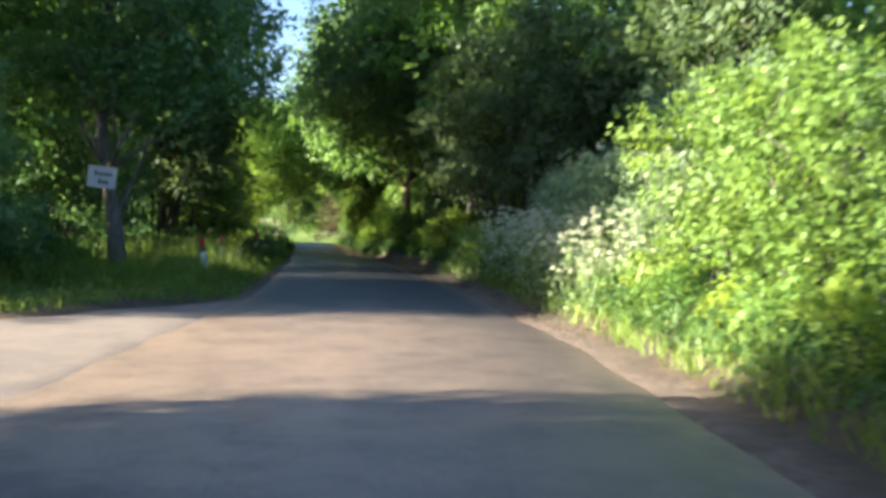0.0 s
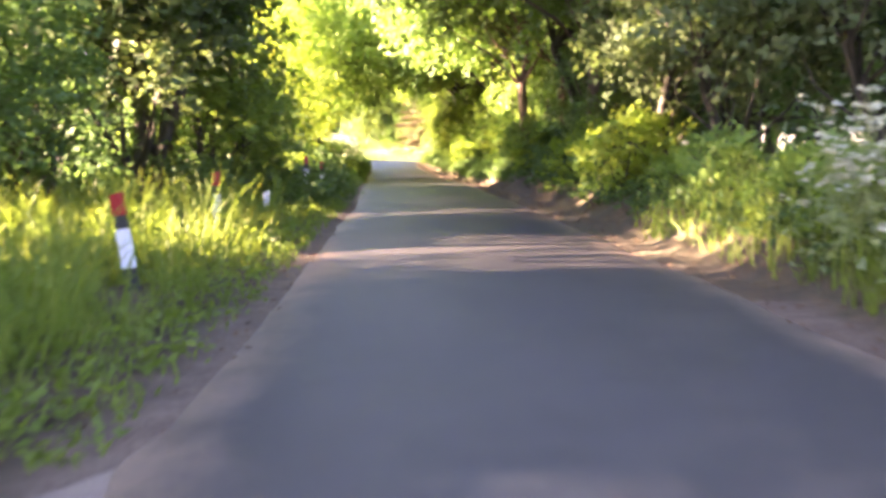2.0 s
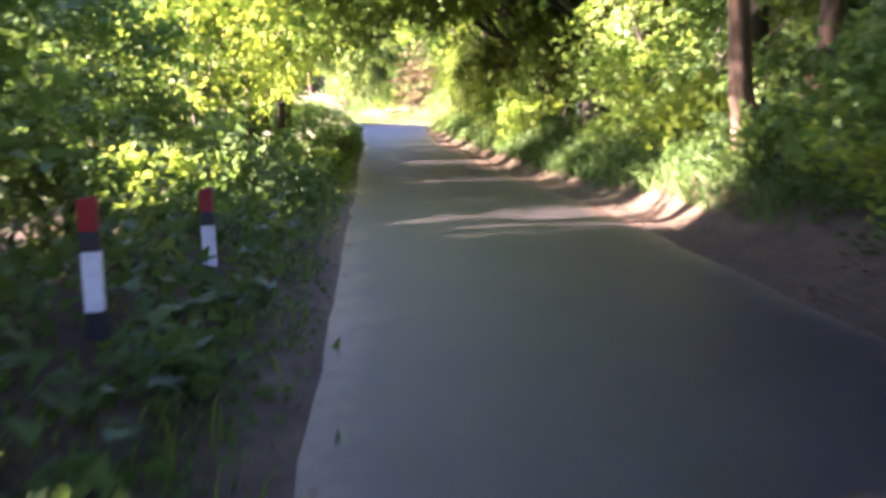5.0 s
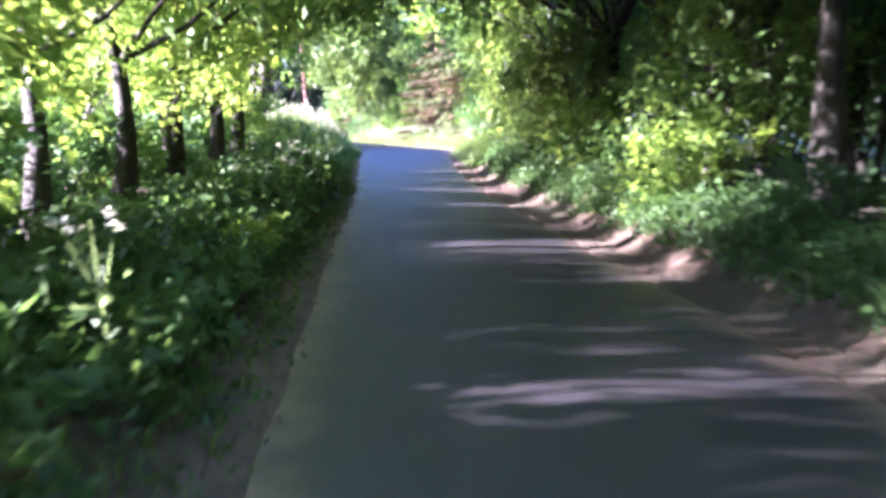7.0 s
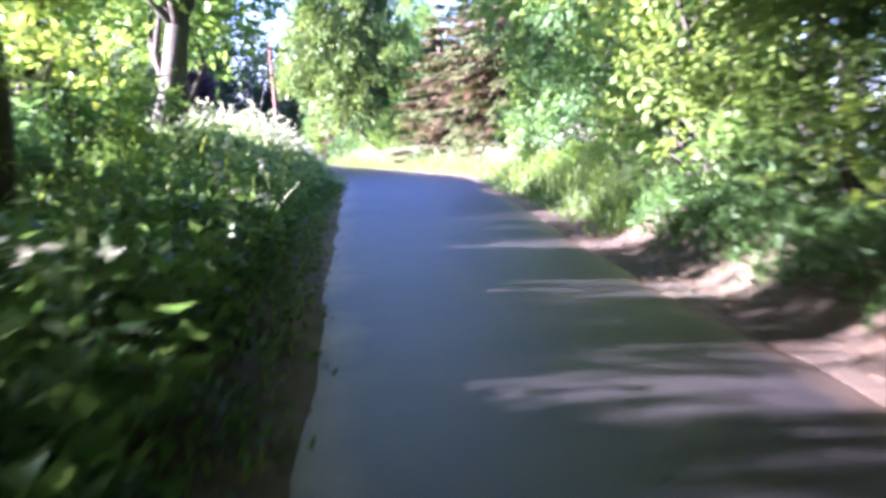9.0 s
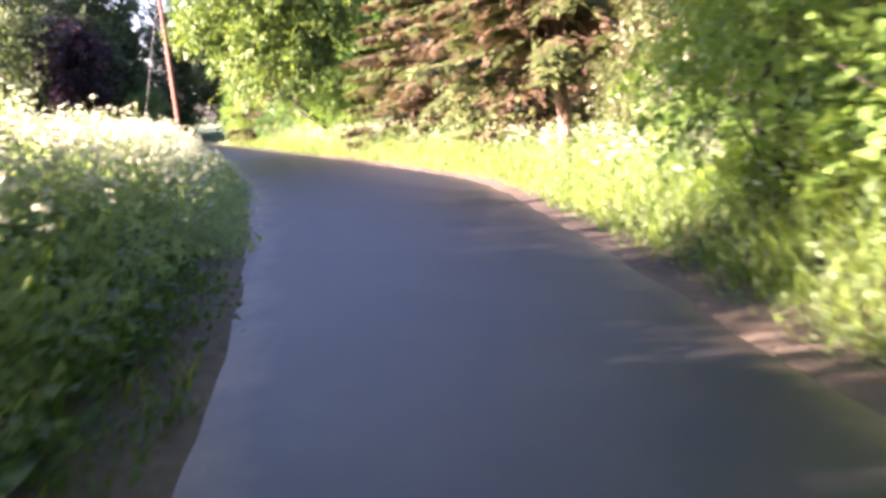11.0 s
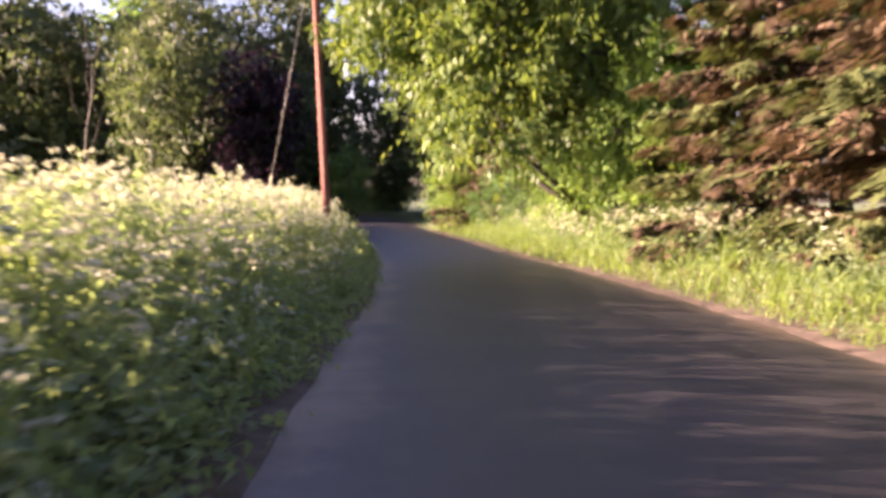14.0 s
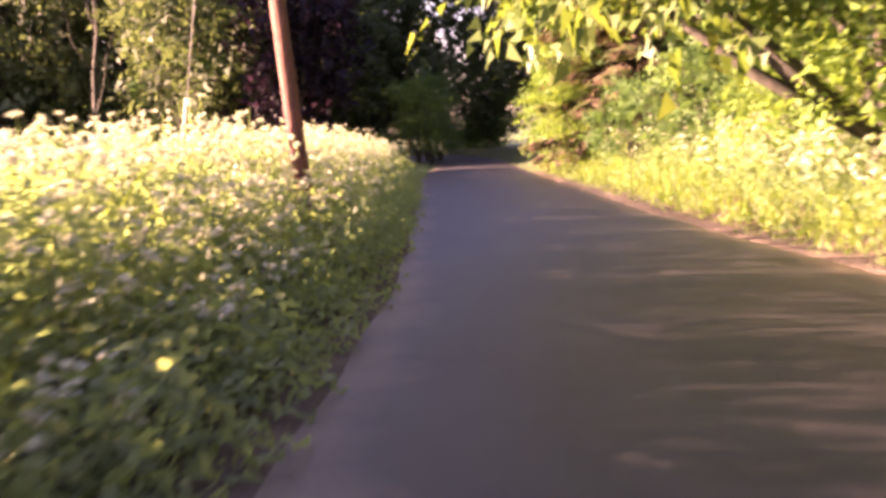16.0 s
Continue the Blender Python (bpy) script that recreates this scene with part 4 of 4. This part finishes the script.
# tall trees behind the west field
for x, y, kind, s in ((-43.0, 201, "ivy", 1.9), (-45.5, 204, "ivy", 2.0), (-40.5, 198, "ivy", 1.8), (-44.81, 187.16, "grey", 1.6), (-51.21, 177.41, "far", 0.95), (-49.64, 191.36, "grey", 1.6), (-57.12, 179.65, "grey", 1.15), (-63.04, 181.89, "grey", 1.2), (-57.64, 191.68, "grey", 1.45), (-65.19, 177.97, "grey", 1.65), (-70.95, 184.21, "grey", 1.75), (-78.18, 178.49, "grey", 1.5),
                      (-70.51, 170.18, "far", 0.8), (-78.58, 168.5, "far", 0.8), (-86.42, 172.82, "far", 1.2), (-94.61, 168.14, "far", 1.2), (-65.39, 198.0, "far", 1.6), (-81.54, 194.64, "far", 1.6), (-103.0, 183.49, "far", 1.7)):
    put(kind, x, y, s)

put("snag", -53.5, 172.0, 1.2)

# ---------------------------------------------------------------- verge plants, too many to count
def clump(x, y):
    """Plants grow taller in some patches than in others."""
    return 0.4 + 0.55 * np.clip(1.0 + 1.3 * wob(x, y, 1.5), 0, 2)


def blades(xs, ys, low, high, rng, lean=0.35, width=0.012):
    k = len(xs)
    p = np.stack([xs, ys, lie(xs, ys) - 0.02], axis=1)
    h = rng.uniform(low, high, k)[:, None] if np.isscalar(low) else (low + (high - low) * rng.random(k))[:, None]
    h = h * clump(xs, ys)[:, None]
    a = rng.uniform(0, 2 * math.pi, k)
    side = np.stack([np.cos(a), np.sin(a), np.zeros(k)], axis=1) * width
    bend = rng.normal(size=(k, 3)) * lean * np.array([1, 1, 0])
    mid = p + np.array([0, 0, 0.6]) * h + bend * h * 0.35
    tip = p + np.array([0, 0, 0.95]) * h + bend * h
    return np.concatenate([np.stack([p - side, p + side, mid + side * 0.8, mid - side * 0.8], axis=1), np.stack([mid - side * 0.8, mid + side * 0.8, tip + side * 0.15, tip - side * 0.15], axis=1)])


POSTS = [(-5.5, 23.7), (-6.4, 29.3), (-6.72, 33.6), (-7.6, 41.3), (-7.75, 44.2)]


def strip(n, y0, y1, u0, u1, west, rng, bias=1.0):
    """Random places in a strip beside the lane, u metres off its edge."""
    y = rng.uniform(y0, y1, n)
    u = u0 + (u1 - u0) * rng.random(n) ** bias
    x = left(y) - u if west else right(y) + u
    keep = mouth(x, y) < 0.2
    for px, py in POSTS:
        keep &= ~((np.abs(x - px - 0.25 * (py - y)) < 0.3) & (y > py - 1.3) & (y < py + 0.2))
    return x[keep], y[keep]


def herbs(xs, ys, low, high, size, rng, per=8):
    """Leafy weeds: leaves up a short stalk."""
    k = len(xs)
    p = np.stack([xs, ys, lie(xs, ys)], axis=1)
    h = rng.uniform(low, high, k) * clump(xs, ys)
    s = np.repeat(np.arange(k), per)
    f = rng.uniform(0.15, 1.0, k * per)
    q = p[s] + rng.normal(size=(k * per, 3)) * np.array([0.1, 0.1, 0.03])
    q[:, 2] += h[s] * f
    n = rng.normal(size=(k * per, 3)) * 0.6 + np.array([0, 0, 0.7])
    return leaf_tris(q, n, size * 1.05, rng, 0.6)


def parsley(xs, ys, low, high, rng, heads=4):
    """Tall umbels: thin stalks, feathery leaves, flat white heads. Returns green pieces and white pieces."""
    k = len(xs)
    p = np.stack([xs, ys, lie(xs, ys)], axis=1)
    h = rng.uniform(low, high, k)
    lean = rng.normal(size=(k, 3)) * np.array([0.12, 0.12, 0])
    top = p + lean * h[:, None] + np.array([0, 0, 1]) * h[:, None]
    green, white = [], []

    def stalk(a, b, w):
        ang = rng.uniform(0, math.pi, len(a))
        s = np.stack([np.cos(ang), np.sin(ang), np.zeros(len(a))], axis=1) * w
        green.append(np.stack([a - s, a + s, b + s * 0.6, b - s * 0.6], axis=1))

    stalk(p, top, 0.007)
    s = np.repeat(np.arange(k), heads)
    f = rng.uniform(0.45, 0.8, k * heads)[:, None]
    start = p[s] + (top[s] - p[s]) * f
    ang = rng.uniform(0, 2 * math.pi, k * heads)
    reach = rng.uniform(0.08, 0.26, k * heads)[:, None]
    end = start + np.stack([np.cos(ang), np.sin(ang), np.zeros(k * heads)], axis=1) * reach
    end[:, 2] = (p[s, 2] + h[s] * rng.uniform(0.8, 1.04, k * heads))
    stalk(start, end, 0.004)
    # each head is a flat, slightly domed plate of small florets
    per = 10
    c = np.repeat(np.arange(k * heads), per)
    a = rng.uniform(0, 2 * math.pi, len(c))
    d = rng.uniform(0.035, 0.07, k * heads)[c] * np.sqrt(rng.random(len(c)))
    tilt = rng.normal(size=(k * heads, 2))[c] * 0.25
    q = end[c] + np.stack([np.cos(a) * d, np.sin(a) * d, 0.012 - d * d * 3 + np.cos(a) * d * tilt[:, 0] + np.sin(a) * d * tilt[:, 1] + rng.normal(size=len(c)) * 0.008], axis=1)
    white.append(leaf_tris(q, np.array([0, 0, 1.0]) + rng.normal(size=(len(c), 3)) * 0.55, 0.05, rng, 1.0))
    per = 16
    c = np.repeat(np.arange(k), per)
    q = p[c] + (top[c] - p[c]) * rng.uniform(0.02, 0.8, len(c))[:, None] + rng.normal(size=(len(c), 3)) * np.array([0.13, 0.13, 0.04])
    fern = leaf_tris(q, np.array([0, 0, 0.8]) + rng.normal(size=(len(c), 3)) * 0.5, 0.13, rng, 0.45)
    return np.concatenate([np.concatenate([g[:, :3], g[:, [0, 2, 3]]]) for g in green] + [fern]), np.concatenate(white)


rng = np.random.default_rng(4)
g = [blades(*strip(6000, 14, 36, 0.1, 5.0, True, rng), 0.06, 0.22, rng), blades(*strip(4500, 19, 31.5, 0.6, 4.5, True, rng), 0.15, 0.55, rng, 0.5, 0.006),
     blades(*strip(3500, -4, 7.5, 0.1, 4, True, rng), 0.1, 0.4, rng), blades(*strip(3600, 34, 102, 0.05, 1.6, True, rng), 0.04, 0.2, rng)]
h = [herbs(*strip(2200, 14, 36, 0.15, 5, True, rng), 0.06, 0.3, 0.075, rng), herbs(*strip(500, 19, 33, 1.2, 5, True, rng), 0.2, 0.55, 0.11, rng, 9)]
quads_object("weeds", np.concatenate(h), GRASS, None, "soft green weeds among the verge grass", "weeds", "stuff")
g += [blades(*strip(5000, 19.5, 33, 1.0, 5.0, True, rng), 0.35, 0.85, rng, 0.35, 0.009)]
quads_object("grass", np.concatenate(g), GRASS, None, "rough green verge grass beside the lane", "grass", "stuff")
g = [blades(*strip(4500, 3, 30, 0.5, 2.2, False, rng), 0.1, 0.5, rng), blades(*strip(900, 22.5, 28, 0.9, 2.4, False, rng), 0.4, 0.95, rng, 0.35, 0.009)]
quads_object("grass", np.concatenate(g), GRASS, None, "bright green grass on top of the bank", "grass", "stuff")
g = blades(*strip(6500, 45, 84, 0.7, 2.6, False, rng, 1.3), 0.2, 0.5, rng, 0.6)
quads_object("grass", g, HERB, None, "deep green grass hanging over the bare bank", "grass", "stuff")
g = [blades(*strip(19000, 82, 168, 0.5, 3.4, False, rng, 1.1), 0.2, 0.65, rng, 0.45, 0.011), blades(*strip(3000, 82, 168, 0.2, 0.9, False, rng), 0.06, 0.22, rng)]
quads_object("grass", np.concatenate(g), GRASS, None, "tall sunlit yellow-green verge grass", "grass", "stuff")
g = [blades(*strip(7000, 78, 170, 0.6, 5.0, True, rng), 0.2, 0.8, rng, 0.35, 0.010), blades(*strip(7000, 84, 180, 4, 30, True, rng), 0.4, 0.9, rng, 0.3, 0.03)]
quads_object("grass", np.concatenate(g), GRASS, None, "tall meadow grass behind the hedge bank", "grass", "stuff")
h = [herbs(*strip(540, 34, 46.6, 0.45, 2.6, True, rng), 0.2, 0.75, 0.15, rng), herbs(*strip(270, 48.7, 55, 0.45, 2.6, True, rng), 0.2, 0.75, 0.15, rng), herbs(*strip(100, 46.6, 48.7, 0.45, 3, True, rng), 0.1, 0.4, 0.13, rng), herbs(*strip(1500, 55, 90, 0.55, 3.4, True, rng), 0.1, 0.5, 0.17, rng)]
h.append(herbs(*strip(900, 56, 80, 0.5, 2.4, True, rng), 0.1, 0.4, 0.17, rng))
h.append(herbs(*strip(1300, 36, 102, 0.05, 0.7, True, rng), 0.03, 0.16, 0.07, rng, 6))
h.append(herbs(*strip(700, 78, 102, 0.5, 1.6, True, rng), 0.1, 0.4, 0.11, rng))
h.append(herbs(*strip(90, 48.2, 50.8, 1.3, 3.2, True, rng), 0.5, 1.0, 0.16, rng, 12))
quads_object("weeds", np.concatenate(h), HERB, None, "leafy green nettles and weeds along the shaded verge", "weeds", "stuff")
h = [herbs(*strip(1500, 3, 28, 0.8, 2.2, False, rng), 0.2, 0.6, 0.10, rng), herbs(*strip(2400, 28, 84, 0.75, 2.4, False, rng), 0.12, 0.45, 0.10, rng), herbs(*strip(1500, 52, 84, 0.6, 1.5, False, rng), 0.05, 0.25, 0.09, rng, 8), herbs(*strip(1300, 45, 84, 1.0, 1.9, False, rng), 0.1, 0.4, 0.09, rng)]
quads_object("weeds", np.concatenate(h), HERB, None, "leafy weeds on the bank of the lane", "weeds", "stuff")
h = [herbs(*strip(3400, 84, 166, 0.45, 3.8, False, rng), 0.2, 0.6, 0.085, rng), herbs(*strip(2600, 106, 166, 1.2, 4.0, False, rng), 0.5, 1.0, 0.09, rng)]
h.append(herbs(*strip(500, 84, 166, 0.15, 0.7, False, rng), 0.04, 0.2, 0.06, rng, 7))
h.append(herbs(*strip(520, 136, 147, 0.9, 2.6, False, rng), 0.5, 1.15, 0.09, rng, 12))
quads_object("weeds", np.concatenate(h), PARSLEY, None, "sunlit leafy weeds and young nettles in the verge", "weeds", "stuff")
h = [herbs(*strip(1900, 86, 168, 2.2, 4.8, True, rng), 0.4, 0.9, 0.16, rng, 10), herbs(*strip(1500, 86, 101, 0.65, 3.4, True, rng), 0.12, 0.6, 0.14, rng, 10), herbs(*strip(2600, 101, 168, 0.4, 3.4, True, rng), 0.2, 0.7, 0.11, rng, 11)]
h.append(herbs(*strip(1600, 103, 168, -0.1, 0.7, True, rng), 0.06, 0.35, 0.09, rng, 7))
h.append(herbs(*strip(1200, 100, 168, 2.6, 5.2, True, rng), 0.4, 0.8, 0.12, rng, 9))
h.append(herbs(*strip(3000, 103, 160, 0.2, 1.7, True, rng), 0.25, 0.75, 0.1, rng, 9))
quads_object("weeds", np.concatenate(h), PARSLEY, None, "dense leafy growth below the cow parsley", "weeds", "stuff")
gr, wh = parsley(*strip(1900, 92, 168, 1.1, 4.4, True, rng), 0.7, 1.2, rng)
gr2, wh2 = parsley(*strip(190, 92, 160, 1.2, 4.0, True, rng), 1.1, 1.5, rng)
gr3, wh3 = parsley(*strip(420, 104, 160, 0.5, 1.8, True, rng), 0.3, 0.95, rng, 3)
gr, wh = np.concatenate([gr, gr2, gr3]), np.concatenate([wh, wh2, wh3])
cp = new("cow_parsley")
tagged(cp, "dense bank of white flowering cow parsley along the lane", "cow parsley", "", "stuff")
quads_object("stalk_and_leaf", gr, PARSLEY, cp)
quads_object("flower_head", wh, BLOSSOM, cp)
gr, wh = parsley(*strip(14, 56, 84, 0.7, 2.2, True, rng), 0.6, 1.0, rng)
cp = new("cow_parsley")
tagged(cp, "few flowering cow parsley plants in the shaded verge", "cow parsley", "", "stuff")
quads_object("stalk_and_leaf", gr, PARSLEY, cp)
quads_object("flower_head", wh, BLOSSOM, cp)
gr, wh = parsley(*strip(420, 15.5, 24.5, 0.7, 2.2, False, rng), 0.7, 1.6, rng)
cp = new("cow_parsley")
tagged(cp, "pale cow parsley in the shaded verge opposite the side track", "cow parsley", "", "stuff")
quads_object("stalk_and_leaf", gr, PARSLEY, cp)
quads_object("flower_head", wh, BLOSSOM, cp)
gr, wh = parsley(*strip(280, 84, 160, 1.2, 3.4, False, rng), 0.6, 1.1, rng)
gr2, wh2 = parsley(*strip(130, 135, 148, 0.9, 2.4, False, rng), 0.7, 1.2, rng)
gr, wh = np.concatenate([gr, gr2]), np.concatenate([wh, wh2])
cp = new("cow_parsley")
tagged(cp, "scattered white cow parsley in the sunlit verge", "cow parsley", "", "stuff")
quads_object("stalk_and_leaf", gr, PARSLEY, cp)
quads_object("flower_head", wh, BLOSSOM, cp)
lx, ly = strip(4500, 14, 84, -0.2, 1.7, False, rng)
lx2, ly2 = strip(1500, 16, 84, -0.2, 1.2, True, rng)
xs, ys = np.concatenate([lx, lx2]), np.concatenate([ly, ly2])
pp = np.stack([xs, ys, np.maximum(lie(xs, ys), rise(ys) - 0.03) + 0.03], axis=1)
quads_object("fallen_leaves", leaf_quads(pp, np.array([0, 0, 1.0]) + rng.normal(size=(len(pp), 3)) * 0.25, 0.06, rng), DEAD_LEAF, None, "dry brown fallen leaves along the edges of the lane", "leaf litter", "stuff")

# ---------------------------------------------------------------- marker posts, sign, poles
def part(name, bm, mat, parent, label=""):
    me = bpy.data.meshes.new(name)
    bm.to_mesh(me)
    bm.free()
    me.materials.append(mat)
    ob = new(name, me)
    ob.parent = parent
    return tagged(ob, label)


def slab(sx, sy, z0, z1, cut=0.0, bevel=0.006):
    """An upright flat post piece; cut slopes its top down to one side."""
    bm = bmesh.new()
    bmesh.ops.create_cube(bm, size=1.0)
    for v in bm.verts:
        top = v.co.z > 0
        v.co.z = z1 if top else z0
        if top and v.co.x < 0:
            v.co.z -= cut
        v.co.x *= sx
        v.co.y *= sy
    bmesh.ops.bevel(bm, geom=bm.edges[:], offset=bevel, segments=2, affect="EDGES")
    return bm


def marker_post(x, y, turn, tilt, top, red=True):
    post = new("marker_post")
    if red:
        part("post_foot", slab(0.115, 0.075, -0.3, top - 0.73), BLACK, post, "black lower part of the post")
        body = part("post_body", slab(0.12, 0.08, top - 0.73, top - 0.35), WHITE, post)
        part("post_band", slab(0.115, 0.075, top - 0.35, top - 0.22), BLACK, body, "black band")
        part("reflector", slab(0.12, 0.08, top - 0.22, top, 0.02), RED, body, "red reflective top")
        tagged(post, "white roadside marker post with red top in long grass", "marker post", "marker posts along the verge")
    else:
        part("post_foot", slab(0.115, 0.075, -0.3, top - 0.33), BLACK, post, "black lower part of the post")
        part("post_body", slab(0.12, 0.08, top - 0.33, top, 0.08), WHITE, post)
        tagged(post, "plain white marker post with slanted top in undergrowth", "marker post", "marker posts along the verge")
    post.matrix_basis = pose(x, y, float(lie(x, y)), 0, tilt, turn)
    return post


marker_post(-5.5, 23.7, 5, -8, 0.95)
marker_post(-6.4, 29.3, 8, 1, 1.0)
marker_post(-6.72, 33.6, 15, 0, 0.5, False)
marker_post(-7.6, 41.3, 10, 0, 0.9)
marker_post(-7.75, 44.2, 10, 0, 0.7)

sign = new("sign_board")
tagged(sign, "white painted wooden name board with dark lettering on a tree", "sign")
bm = slab(0.62, 0.03, -0.24, 0.24, 0.0, 0.008)
panel = part("panel", bm, BOARD, sign)
for z, x0, w, h in ((0.08, 0.02, 0.40, 0.11), (-0.1, 0.04, 0.24, 0.12)):
    n = 5 if w > 0.3 else 3
    for i in range(n):
        bm = slab(w / n * 0.72, 0.006, -h / 2, h / 2 - (0.03 if i else 0), 0.0, 0.002)
        bmesh.ops.translate(bm, vec=(x0 + (i - (n - 1) / 2) * w / n, -0.018, z), verts=bm.verts)
        part("lettering", bm, INK, panel)
sign.matrix_basis = pose(-7.7, 22.85, 2.72, 0, 5, 8)


def pole_thing(x, y, height, lean, r0, r1, mat, label):
    pole = new("telegraph_pole")
    verts, faces = [], []
    z0 = float(lie(x, y))
    tube(verts, faces, [(lean[0] * f * height, lean[1] * f * height, -0.5 + (height + 0.5) * f) for f in np.linspace(0, 1, 9)], [r0 + (r1 - r0) * f for f in np.linspace(0, 1, 9)], 14)
    mesh_object("shaft", verts, faces, mat, pole, True)
    pole.matrix_basis = pose(x, y, z0)
    tagged(pole, label, "telegraph pole")
    return pole


pole = pole_thing(-25.78, 140.56, 8.5, (-0.07, 0.0), 0.12, 0.09, POLE, "reddish brown wooden telegraph pole with a guy wire")
verts, faces = [], []
tube(verts, faces, [(-2.15, 0.0, 0.0), (-0.58, 0.0, 8.2)], [0.009, 0.009], 6)
guy = mesh_object("guy_wire", verts, faces, WIRE, pole, True)
verts, faces = [], []
tube(verts, faces, [(-2.15, 0.0, 0.0), (-1.767, 0.0, 2.0)], [0.03, 0.03], 8)
mesh_object("guy_sleeve", verts, faces, SLEEVE, guy, True, "pale plastic sleeve on the guy wire")


pole_thing(-6.22, 79.7, 8.0, (0.01, 0.0), 0.12, 0.09, POLE_PALE, "pale wooden pole among the leaves, sunlight put into its colour")
